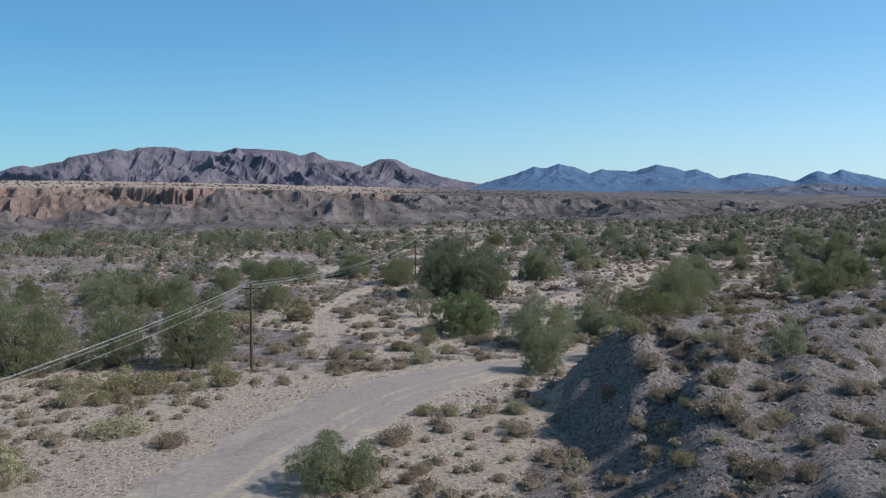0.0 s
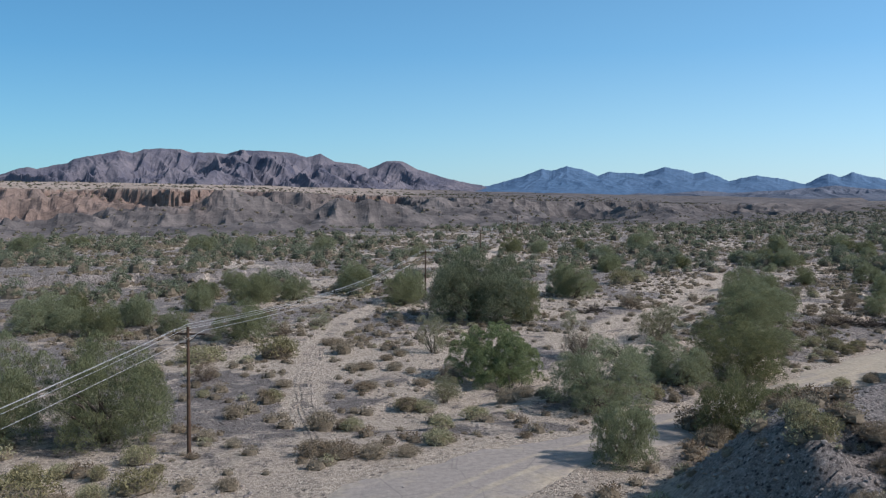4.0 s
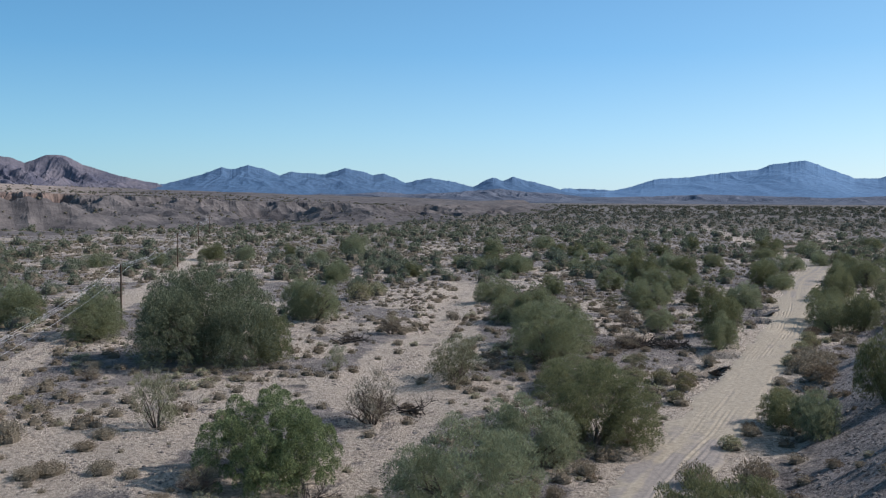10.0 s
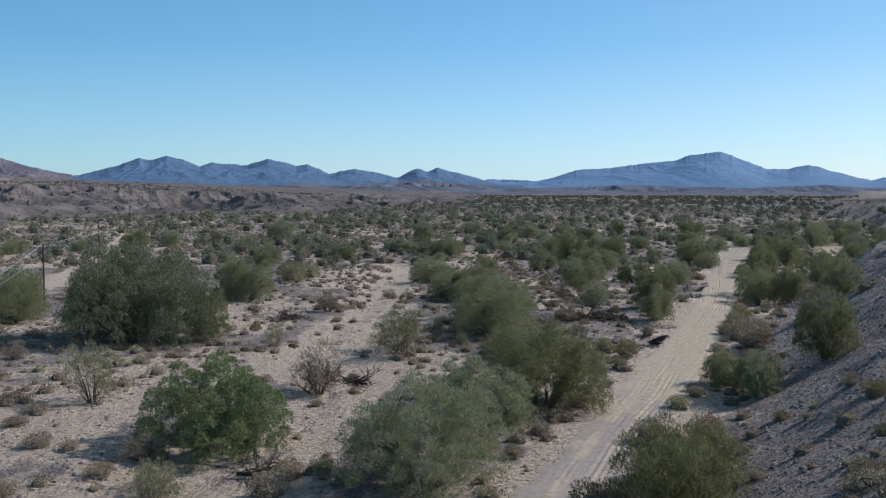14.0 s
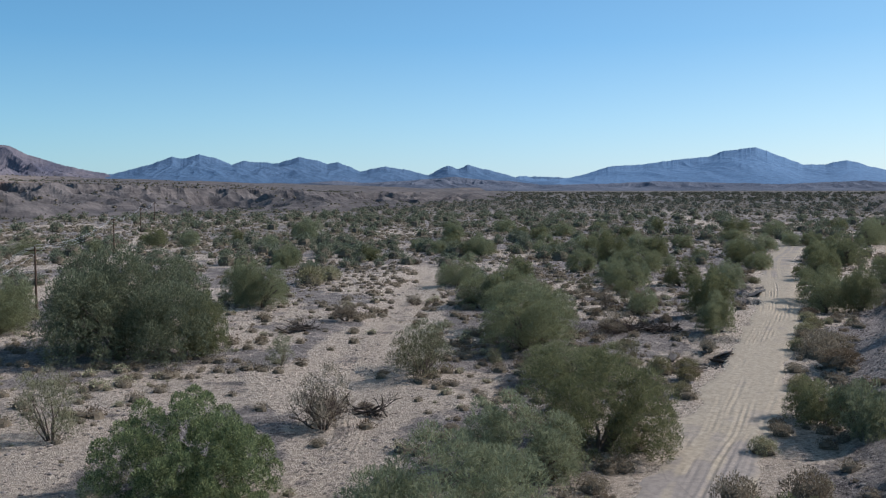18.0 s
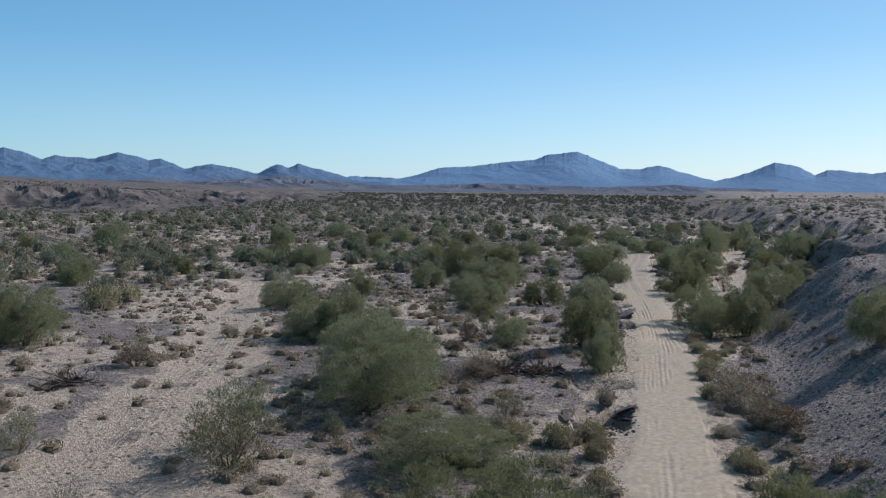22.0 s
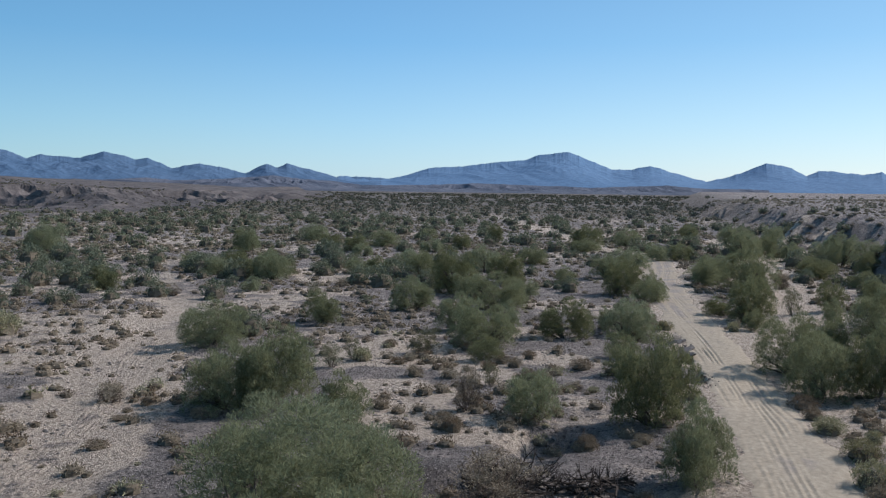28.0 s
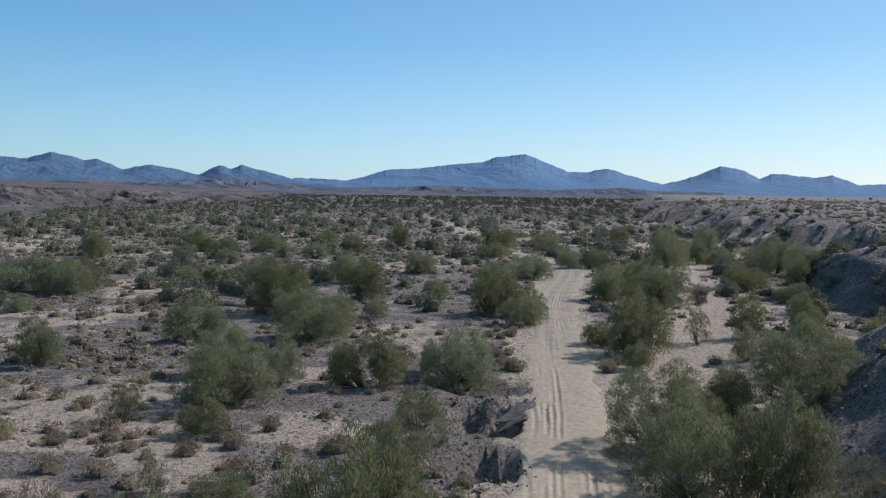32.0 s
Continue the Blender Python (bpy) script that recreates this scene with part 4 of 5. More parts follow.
bush("G", 36.8, 70.5, 0.6, 0.6)
bush("G", -9.9, 84.8, 1.1, 1.0)
bush("G", -4.9, 86.2, 1.0, 0.9)
bush("G", -8.0, 87.1, 1.0, 1.1)
bush("G", 41.6, 89.8, 1.6, 1.5)
bush("G", 46.1, 92.3, 1.2, 1.4)
bush("G", 13.0, 93.0, 1.5, 1.2)
bush("G", 11.2, 93.9, 1.5, 1.2)
bush("G", 42.8, 95.0, 1.8, 1.8)
bush("G", 45.1, 95.5, 0.8, 0.9)
bush("G", 54.2, 99.2, 1.2, 1.6)
bush("G", 59.9, 100.1, 1.4, 1.8)
bush("G", 3.4, 101.6, 0.9, 1.0)
bush("G", 56.6, 102.4, 1.3, 1.7)
bush("G", 14.7, 103.3, 1.0, 0.9)
bush("G", 12.7, 103.3, 1.5, 1.6)
bush("G", -5.0, 105.6, 0.9, 0.9)
bush("G", 46.8, 105.8, 0.7, 1.0)
bush("G", 70.8, 108.5, 0.8, 0.9)
bush("G", 52.1, 108.6, 1.0, 1.0)
bush("G", 5.6, 109.4, 1.1, 1.3)
bush("G", 31.1, 109.4, 1.3, 1.3)
bush("G", 21.4, 110.2, 1.1, 1.2)
bush("G", 33.5, 111.4, 1.1, 1.1)
bush("G", 18.5, 118.0, 1.0, 1.0)
bush("G", 24.5, 118.2, 1.0, 0.8)
bush("G", 19.4, 119.0, 0.9, 0.8)
bush("G", 90.6, 119.4, 0.9, 0.9)
bush("G", 10.7, 122.5, 1.1, 0.8)
bush("G", 23.4, 127.2, 1.1, 1.0)
bush("G", 107.6, 128.7, 1.0, 1.1)
bush("G", 20.5, 129.7, 1.3, 0.9)
bush("G", 18.9, 129.7, 1.1, 0.8)
bush("G", 92.8, 130.5, 0.9, 1.3)
bush("G", 52.6, 133.4, 0.7, 0.6)
bush("G", 23.8, 134.6, 0.9, 0.7)
bush("G", 123.9, 137.8, 0.8, 1.1)
bush("G", 26.1, 138.1, 1.1, 0.8)
bush("G", 19.2, 140.1, 1.3, 1.7)
bush("G", 105.4, 145.9, 0.8, 1.1)
bush("G", 18.4, 147.7, 1.6, 0.9)
bush("G", 102.2, 154.7, 0.8, 1.1)
bush("G", 163.3, 160.2, 0.7, 1.0)
bush("G", 46.5, 161.9, 1.4, 0.8)
bush("G", 123.3, 165.1, 0.8, 1.0)
bush("G", 154.2, 165.8, 0.8, 1.0)
bush("G", 84.0, 169.3, 0.9, 0.6)
bush("G", 88.6, 174.7, 0.7, 0.4)
olive(30.5, 138.3, 2.3, 4.9)
olive(25.7, 112.1, 1.5, 2.9)
olive(26.4, 114.4, 1.6, 1.8)
olive(132.8, 131.8, 2.0, 2.8)
olive(84.4, 134.1, 1.3, 2.1)
olive(61.9, 138.8, 3.0, 4.4)
olive(71.4, 139.6, 0.6, 2.0)
olive(64.9, 142.7, 3.1, 4.6)
olive(132.4, 156.4, 1.2, 1.6)
olive(180.3, 159.3, 1.5, 3.9)
olive(115.7, 161.9, 0.8, 2.2)
olive(18.5, 164.2, 1.8, 2.4)
olive(106.2, 175.4, 1.3, 2.6)
olive(122.5, 175.9, 1.7, 2.8)
olive(111.0, 177.2, 1.1, 2.3)
olive(114.9, 178.4, 0.8, 2.3)
olive(144.9, 219.8, 1.0, 2.1)
shrub(6.4, 54.8, 3.0, 3.4)
shrub(32.5, 86.4, 2.4, 4.5)
shrub(44.4, 91.6, 3.4, 5.1)
shrub(51.2, 94.6, 2.9, 3.3)
shrub(78.6, 101.1, 2.7, 5.4)
shrub(-4.2, 103.6, 5.2, 8.2)
shrub(71.8, 103.1, 1.7, 3.9)
shrub(-23.0, 103.0, 6.4, 9.4)
shrub(39.2, 105.2, 4.9, 6.3)
shrub(74.8, 105.2, 2.2, 3.3)
shrub(42.2, 58.7, 1.7, 2.9)
shrub(75.2, 108.0, 1.9, 3.2)
shrub(76.4, 109.9, 1.6, 3.1)
shrub(-12.4, 106.2, 4.8, 8.0)
shrub(50.5, 112.8, 3.6, 5.0)
shrub(106.6, 113.9, 2.4, 4.4)
shrub(58.1, 113.9, 5.3, 6.6)
shrub(71.8, 129.7, 4.9, 3.5)
shrub(135.1, 136.4, 2.6, 6.0)
shrub(103.8, 137.5, 2.4, 4.6)
shrub(133.5, 140.2, 3.2, 5.2)
shrub(152.8, 140.3, 3.9, 5.7)
shrub(184.4, 142.1, 2.4, 4.4)
shrub(79.4, 143.5, 5.8, 7.0)
shrub(149.0, 144.3, 2.6, 4.2)
shrub(140.3, 144.7, 4.1, 5.5)
shrub(113.0, 145.2, 3.1, 6.4)
shrub(85.1, 150.0, 5.3, 5.8)
shrub(190.9, 151.0, 1.9, 4.1)
shrub(173.4, 151.7, 1.5, 3.5)
shrub(195.1, 152.6, 2.3, 4.3)
shrub(108.8, 152.6, 2.2, 3.6)
shrub(7.0, 154.2, 4.7, 5.2)
shrub(126.9, 155.1, 2.0, 2.8)
shrub(187.3, 156.3, 2.1, 4.7)
shrub(162.7, 157.7, 1.4, 2.7)
shrub(117.4, 158.8, 1.9, 1.4)
shrub(134.8, 160.1, 1.9, 2.6)
shrub(168.4, 160.5, 3.3, 6.0)
shrub(98.4, 161.4, 2.1, 3.7)
shrub(223.2, 161.7, 3.9, 2.9)
shrub(230.1, 163.2, 2.6, 4.1)
shrub(-12.7, 163.6, 2.9, 5.1)
shrub(-2.9, 164.0, 2.3, 3.5)
shrub(236.7, 164.3, 4.0, 4.0)
shrub(171.0, 166.1, 2.1, 2.5)
shrub(147.8, 166.6, 3.2, 5.0)
shrub(98.6, 169.2, 3.4, 5.9)
shrub(124.2, 169.2, 1.9, 2.4)
shrub(-21.0, 169.6, 5.8, 5.8)
shrub(148.6, 170.2, 1.0, 2.8)
shrub(141.0, 170.9, 3.1, 4.4)
shrub(95.8, 171.6, 3.5, 4.8)
shrub(-8.4, 172.2, 2.7, 4.6)
shrub(-12.8, 172.4, 2.1, 4.1)
shrub(-35.4, 172.9, 2.7, 5.5)
shrub(232.3, 173.0, 2.4, 3.3)
shrub(200.4, 173.9, 4.8, 6.9)
shrub(130.3, 174.8, 3.6, 4.6)
shrub(-18.3, 175.4, 2.4, 5.7)
shrub(137.1, 176.4, 1.7, 3.9)
shrub(241.7, 176.6, 4.8, 3.6)
shrub(267.2, 179.2, 3.9, 7.5)
shrub(177.0, 179.5, 3.0, 3.5)
shrub(-22.7, 181.2, 5.3, 4.5)
shrub(-10.4, 182.2, 2.6, 3.7)
shrub(183.3, 182.2, 1.7, 4.1)
shrub(136.3, 183.2, 2.5, 4.1)
shrub(205.6, 183.4, 3.4, 5.1)
shrub(280.9, 185.4, 5.6, 5.6)
shrub(181.4, 186.5, 3.7, 5.5)
shrub(215.2, 186.6, 3.2, 3.7)
shrub(221.4, 188.5, 6.0, 4.0)
shrub(-0.1, 189.3, 2.7, 4.4)
shrub(36.5, 189.8, 4.1, 5.3)
shrub(153.1, 190.0, 4.7, 4.8)
shrub(157.5, 190.7, 2.0, 3.9)
shrub(71.0, 191.0, 3.9, 6.5)
shrub(272.7, 191.9, 3.0, 4.4)
shrub(63.0, 192.0, 1.3, 3.4)
shrub(38.6, 194.8, 3.5, 5.8)
shrub(110.0, 195.1, 4.1, 4.7)
shrub(70.2, 195.3, 3.0, 6.5)
shrub(169.3, 196.3, 1.7, 2.7)
shrub(9.3, 197.0, 4.5, 5.4)
shrub(127.7, 197.7, 2.7, 3.9)
shrub(144.1, 197.9, 3.2, 4.5)
shrub(264.8, 200.9, 4.3, 7.6)
shrub(78.3, 201.1, 2.4, 2.3)
shrub(187.2, 201.2, 2.2, 3.2)
shrub(201.7, 201.4, 3.1, 4.3)
shrub(282.8, 202.0, 2.5, 5.8)
shrub(17.3, 202.3, 3.8, 4.3)
shrub(161.7, 202.7, 3.0, 3.8)
shrub(275.9, 205.0, 4.1, 6.7)
shrub(163.5, 207.4, 4.5, 7.0)
shrub(11.8, 208.1, 3.3, 4.9)
shrub(30.3, 208.5, 3.6, 5.5)
shrub(224.3, 209.0, 4.1, 4.5)
shrub(0.2, 209.0, 3.1, 3.7)
shrub(182.7, 210.8, 3.5, 5.5)
shrub(253.1, 211.6, 3.2, 4.2)
shrub(314.2, 212.8, 3.4, 7.0)
shrub(248.7, 215.7, 3.2, 4.1)
shrub(256.5, 221.1, 2.3, 3.7)
shrub(31.5, 222.3, 3.2, 6.0)
shrub(176.9, 225.4, 3.9, 4.8)
shrub(196.4, 226.9, 4.1, 5.3)
shrub(5.9, 228.9, 3.3, 4.2)
shrub(217.1, 229.1, 3.1, 3.7)
shrub(142.1, 231.6, 2.0, 2.3)
shrub(329.8, 232.9, 3.1, 5.8)
shrub(184.4, 236.5, 4.0, 4.6)
shrub(176.7, 237.3, 2.5, 3.4)
shrub(174.1, 240.0, 3.5, 3.3)
shrub(101.8, 242.7, 3.6, 4.2)
shrub(155.0, 242.8, 3.3, 5.0)
shrub(262.1, 243.8, 4.3, 3.4)
shrub(290.6, 247.1, 4.2, 5.3)
shrub(155.8, 247.2, 3.4, 4.4)
shrub(160.3, 248.1, 3.5, 3.5)
shrub(126.3, 248.7, 3.1, 3.7)
shrub(270.9, 248.9, 5.2, 6.4)
shrub(105.4, 250.5, 3.1, 5.1)
shrub(340.0, 251.5, 3.8, 4.8)
shrub(163.1, 252.9, 2.5, 4.7)
shrub(152.6, 256.8, 2.4, 3.3)
shrub(158.9, 259.2, 3.0, 4.5)
shrub(161.5, 268.6, 3.2, 2.6)
shrub(229.1, 271.0, 3.1, 3.4)
shrub(242.0, 271.0, 2.9, 4.2)
shrub(204.6, 271.4, 2.6, 3.1)
shrub(158.5, 274.3, 2.3, 3.1)
shrub(212.2, 281.9, 3.5, 4.5)
shrub(273.6, 284.0, 2.5, 5.6)
shrub(232.8, 291.9, 4.9, 4.9)
shrub(124.0, 296.8, 2.6, 4.1)
shrub(192.7, 300.6, 3.6, 5.8)
shrub(220.2, 300.7, 3.0, 3.6)
shrub(266.3, 306.3, 3.9, 3.5)
shrub(195.0, 307.5, 2.4, 5.7)
shrub(82.6, 316.3, 3.1, 3.4)
shrub(66.2, 317.2, 4.4, 4.0)
shrub(111.3, 321.8, 3.2, 4.4)
shrub(233.9, 323.5, 5.2, 5.3)
shrub(153.6, 329.0, 5.0, 7.2)
shrub(103.5, 329.4, 5.1, 5.2)
shrub(10.3, 335.9, 3.9, 5.4)
shrub(132.9, 337.4, 3.0, 3.9)
shrub(156.8, 338.0, 4.6, 5.0)
shrub(-4.1, 341.5, 5.6, 5.4)
shrub(-63.5, 361.1, 6.3, 6.8)
shrub(39.3, 361.9, 4.8, 5.8)
shrub(-57.8, 420.4, 5.8, 5.5)
bush("R", 17.8, 91.5, 1.1, 0.7)
bush("R", 15.4, 92.4, 1.4, 0.9)
bush("R", 72.1, 109.6, 0.7, 0.8)
bush("R", 8.6, 115.0, 0.9, 1.3)
bush("R", 92.9, 116.0, 1.9, 1.6)
bush("R", 94.9, 117.8, 2.0, 1.7)
bush("R", 99.0, 121.8, 2.2, 1.9)
bush("R", 102.0, 122.6, 2.6, 2.2)
bush("R", 106.1, 125.4, 2.1, 1.8)
bush("R", 70.1, 137.6, 0.6, 0.8)
bush("R", 10.9, 139.1, 1.9, 1.6)
bush("R", 127.7, 139.6, 1.3, 1.1)
bush("R", 126.9, 159.9, 1.2, 1.0)
bush("R", 124.2, 161.3, 0.7, 0.8)
bush("R", 103.5, 163.0, 0.8, 0.8)
bush("R", 127.0, 166.0, 0.7, 0.9)
bush("R", 120.7, 166.1, 0.8, 0.9)
bush("R", 115.4, 166.4, 0.9, 0.9)
bush("R", 113.9, 169.2, 0.9, 1.0)
bush("R", 224.1, 177.0, 1.9, 1.6)
plant(BRIGHT_TREE, 33.5, 120.8, 5.1, 6.1, "broad bright green dense rounded bush beside the wash", "thicket", "green thickets")
bush("Y", 35.6, 49.6, 1.0, 0.7)
bush("Y", -14.7, 60.1, 1.7, 2.2)
bush("Y", 39.1, 64.0, 1.0, 1.3)
bush("Y", 38.9, 66.2, 0.8, 0.6)
bush("Y", 33.9, 67.6, 1.2, 1.3)
bush("Y", -17.1, 67.8, 1.1, 1.4)
bush("Y", 23.6, 69.2, 1.1, 1.1)
bush("Y", 34.2, 69.4, 1.1, 1.2)
bush("Y", 18.0, 70.7, 0.9, 1.0)
bush("Y", 16.1, 71.5, 1.1, 0.9)
bush("Y", -8.8, 72.1, 2.5, 1.3)
bush("Y", -11.6, 83.7, 1.2, 1.3)
bush("Y", -14.2, 83.7, 1.3, 1.7)
bush("Y", -10.4, 85.8, 1.8, 2.1)
bush("Y", -3.1, 86.9, 1.0, 1.1)
bush("Y", -0.5, 88.0, 1.6, 1.5)
bush("Y", -7.7, 88.5, 2.8, 1.8)
bush("Y", -13.8, 90.3, 1.6, 1.6)
bush("Y", 44.6, 90.7, 1.1, 1.3)
bush("Y", -10.6, 91.3, 1.4, 1.4)
bush("Y", -3.3, 91.6, 0.7, 1.0)
bush("Y", -16.4, 91.9, 1.1, 1.4)
bush("Y", -8.2, 93.6, 1.1, 1.0)
bush("Y", -6.0, 93.8, 1.0, 0.9)
bush("Y", 20.6, 93.8, 1.2, 1.2)
bush("Y", -1.1, 95.6, 1.3, 1.3)
bush("Y", 22.3, 100.0, 1.1, 1.3)
bush("Y", 15.2, 102.1, 1.0, 1.1)
bush("Y", 26.3, 103.6, 1.4, 1.1)
bush("Y", 66.2, 106.9, 1.0, 1.1)
bush("Y", 45.3, 107.1, 1.1, 1.1)
bush("Y", 23.1, 109.6, 1.1, 1.0)
bush("Y", 35.4, 110.5, 0.9, 1.0)
bush("Y", 21.7, 110.7, 1.5, 0.9)
bush("Y", 84.6, 114.4, 0.8, 0.8)
bush("Y", 84.1, 115.2, 0.8, 1.1)
bush("Y", 9.3, 115.5, 1.0, 1.3)
bush("Y", 85.4, 115.7, 0.9, 1.2)
bush("Y", 74.8, 120.0, 0.9, 1.2)
bush("Y", 80.0, 123.4, 1.1, 1.2)
bush("Y", 100.8, 125.2, 1.0, 1.4)
bush("Y", 83.3, 125.9, 1.1, 1.2)
bush("Y", 80.7, 127.0, 1.2, 1.6)
bush("Y", 89.5, 129.7, 1.1, 1.5)
bush("Y", 79.7, 129.7, 1.2, 1.3)
bush("Y", 110.3, 129.8, 1.3, 1.5)
bush("Y", 115.5, 131.9, 1.3, 1.3)
bush("Y", 119.8, 132.4, 0.6, 0.9)
bush("Y", 120.3, 135.5, 1.2, 1.2)
bush("Y", 1.7, 139.7, 3.1, 2.0)
bush("Y", 10.9, 139.8, 2.8, 2.6)
bush("Y", 159.8, 159.1, 0.8, 1.2)
bush("Y", 154.0, 165.2, 1.1, 1.1)
bush("Y", 114.9, 177.1, 1.0, 1.3)
bush("Y", 90.7, 212.0, 2.8, 3.4)
bush("Y", 97.1, 216.1, 2.1, 2.7)

# ---- loose scrub between the placed plants ----
def free_of(x, y, gap):
    near = np.array(PLACED)
    return not ((near[:, 0] - x) ** 2 + (near[:, 1] - y) ** 2 < (near[:, 2] * 0.8 + gap) ** 2).any()


def lane_clear(X, Y):
    """How open the ground is to plants: 0 on roads and tracks, less in the washes."""
    r = np.abs(offset(ROAD, X, Y)[0]) - ease(40, 24, X) * ease(98, 84, Y) * (2.0 + 8.5 * ease(0, -2, offset(ROAD, X, Y)[0]))
    p = np.abs(offset(POLE_TRACK, X, Y)[0])
    w = np.abs(offset(WASH, X, Y)[0])
    s = np.abs(offset(SIDE_WASH, X, Y)[0])
    f = np.abs(offset(FAR_TRACK, X, Y)[0])
    return ease(3.4, 4.6, r) * ease(1.6, 2.6, p) * (0.12 + 0.88 * np.maximum(ease(3, 9, w), ease(150, 185, Y) * ease(1.5, 4, w))) * ease(2, 5, s) * ease(2, 4, f)


def scatter(rng, count, x0, x1, y0, y1):
    return rng.uniform(x0, x1, count), rng.uniform(y0, y1, count)


def near_scrub():
    rng = np.random.default_rng(11)
    X, Y = scatter(rng, 2600, -25, 175, 50, 185)
    keep = rng.random(2600) < lane_clear(X, Y) * (0.35 + 0.65 * wave(X, Y, 14, 2, 60)) * ease(80, 40, offset(TOE, X, Y)[0])
    made = 0
    for x, y in zip(X[keep], Y[keep]):
        if made >= 300 or not free_of(x, y, 0.3):
            continue
        kind = "G" if rng.random() < 0.72 else "Y" if rng.random() < 0.6 else "R"
        s = 0.35 + 0.5 * rng.random() ** 2
        bush(kind, x, y, s, s * 0.95)
        made += 1


def stuff(name, mesh_list, X, Y, S, T, mat, label, Z=None):
    """Many plants that nobody could count, in one mesh."""
    rng = np.random.default_rng(len(X))
    sheets, wood = [], []
    for k, me in enumerate(mesh_list):
        co = np.empty(len(me.vertices) * 3, np.float32)
        me.vertices.foreach_get("co", co)
        co = co.reshape(-1, 3)
        kinds = np.empty(len(me.polygons), np.int32)
        me.polygons.foreach_get("material_index", kinds)
        idx = np.arange(len(X)) % len(mesh_list) == k
        x, y, s, t = X[idx], Y[idx], S[idx], T[idx]
        a = rng.random(len(x)) * 2 * math.pi
        ca, sa = np.cos(a)[:, None] * s[:, None], np.sin(a)[:, None] * s[:, None]
        z = ground_z(x, y) if Z is None else Z[idx]
        sheets.append(np.stack([co[None, :, 0] * ca - co[None, :, 1] * sa + x[:, None],
                                co[None, :, 0] * sa + co[None, :, 1] * ca + y[:, None],
                                co[None, :, 2] * t[:, None] + z[:, None] - 0.05], -1).reshape(-1, 3))
        wood.append(np.tile(kinds, len(x)))
    ob = new(name, leaf_mesh(name, np.concatenate(sheets).reshape(-1, 4, 3), mat, np.concatenate(wood)))
    return tagged(ob, label, "scrub", kind="stuff")


def far_scrub():
    rng = np.random.default_rng(12)
    lod = [make_bush("tuft", 300 + k, FARGREEN, 44, 7, 0.27, 0.2, 0.0, 0.5) for k in range(3)]
    rich = [make_bush("tuft", 330 + k, DUSTY, 1100, 30, 0.11, 0.045, 0.4, 0.27, 1.15, True) for k in range(4)]
    some = [make_bush("tuft", 340 + k, DUSTY, 240, 16, 0.17, 0.09, 0.3, 0.32, 1.1, True) for k in range(4)]
    full = [make_bush("tuft", 320 + k, TAN, 230, 8, 0.15, 0.06, 0.3, 0.42) for k in range(4)]
    tiny = [make_bush("tuft", 310 + k, TAN, 30, 6, 0.25, 0.16, 0.1, 0.45) for k in range(3)]
    # small dry tufts on the near and middle ground
    n = 64000
    X, Y = scatter(rng, n, -110, 400, 40, 480)
    far = np.hypot(X - 40, Y - 80)
    keep = rng.random(n) < lane_clear(X, Y) * ease(600, 200, far) * (0.12 + 0.88 * ease(0.4, 0.62, wave(X, Y, 13, 3, 61))) * ease(90, 30, offset(TOE, X, Y)[0]) * (1 - 0.85 * ease(0, 3, offset(TOE, X, Y)[0]) * ease(145, 175, offset(TOE, X, Y)[1]))
    X, Y = X[keep], Y[keep]
    S = 0.22 + 0.85 * rng.random(len(X)) ** 1.8
    third = rng.random(len(X)) * 0.6 + 0.4 * wave(X, Y, 25, 2, 65)
    close = (X > -22) & (X < 175) & (Y < 185)
    for lo, hi, mat, word in ((0, 0.58, TAN, "dry_tufts"), (0.58, 0.72, RUST, "rusty_tufts"), (0.72, 1.0, YELLOW, "yellow_tufts")):
        m = (third >= lo) & (third < hi) & close
        stuff("near_" + word, full, X[m], Y[m], S[m], S[m] * 1.15, mat, "scattered low " + word.split("_")[0] + "-coloured scrub tufts on gravel")
        m = (third >= lo) & (third < hi) & ~close
        stuff(word, tiny, X[m], Y[m], S[m] * 1.15, S[m] * 1.1, mat, {"dry_tufts": "scattered dry tan tufts of desert scrub", "rusty_tufts": "scattered rust-brown tufts of desert scrub",
              "yellow_tufts": "scattered yellowish tufts of desert scrub"}[word])
    # green scrub on the plain behind, thinner with distance
    def spread(count, lo, hi):
        ang = rng.uniform(-22, 84, count)
        reach = np.sqrt(rng.uniform(lo ** 2, hi ** 2, count))
        X, Y = 20 + reach * np.sin(np.radians(ang)), 60 + reach * np.cos(np.radians(ang))
        d = offset(TOE, X, Y)[0]
        keep = rng.random(count) < lane_clear(X, Y) * (0.05 + 0.95 * ease(8, -8, d)) * ease(420, 200, d) * (0.25 + 0.75 * ease(0.4, 0.62, wave(X, Y, 30, 3, 62))) * ease(640, 480, Y - X * 0.62)
        return X[keep], Y[keep]
    X, Y = spread(1100, 90, 300)
    keep = np.array([free_of(x, y, 0.6) for x, y in zip(X, Y)]) & ((Y > 195) | (X > 210) | (X < -20))
    X, Y = X[keep], Y[keep]
    S = 0.9 + 2.2 * rng.random(len(X)) ** 1.8
    stuff("middle_green_scrub", rich, X, Y, S, S * 1.15, DUSTY, "green shrubs spread over the middle of the plain")
    X, Y = spread(2100, 300, 560)
    S = 1.2 + 2.2 * rng.random(len(X)) ** 1.6
    stuff("further_green_scrub", some, X, Y, S, S * 1.15, DUSTY, "grey-green shrubs spread over the further plain")
    X, Y = spread(8500, 560, 1250)
    S = 1.4 + 2.2 * rng.random(len(X)) ** 1.6
    stuff("far_green_scrub", lod, X, Y, S, S * 1.2, FARGREEN, "distant green shrubs spread over the desert plain")
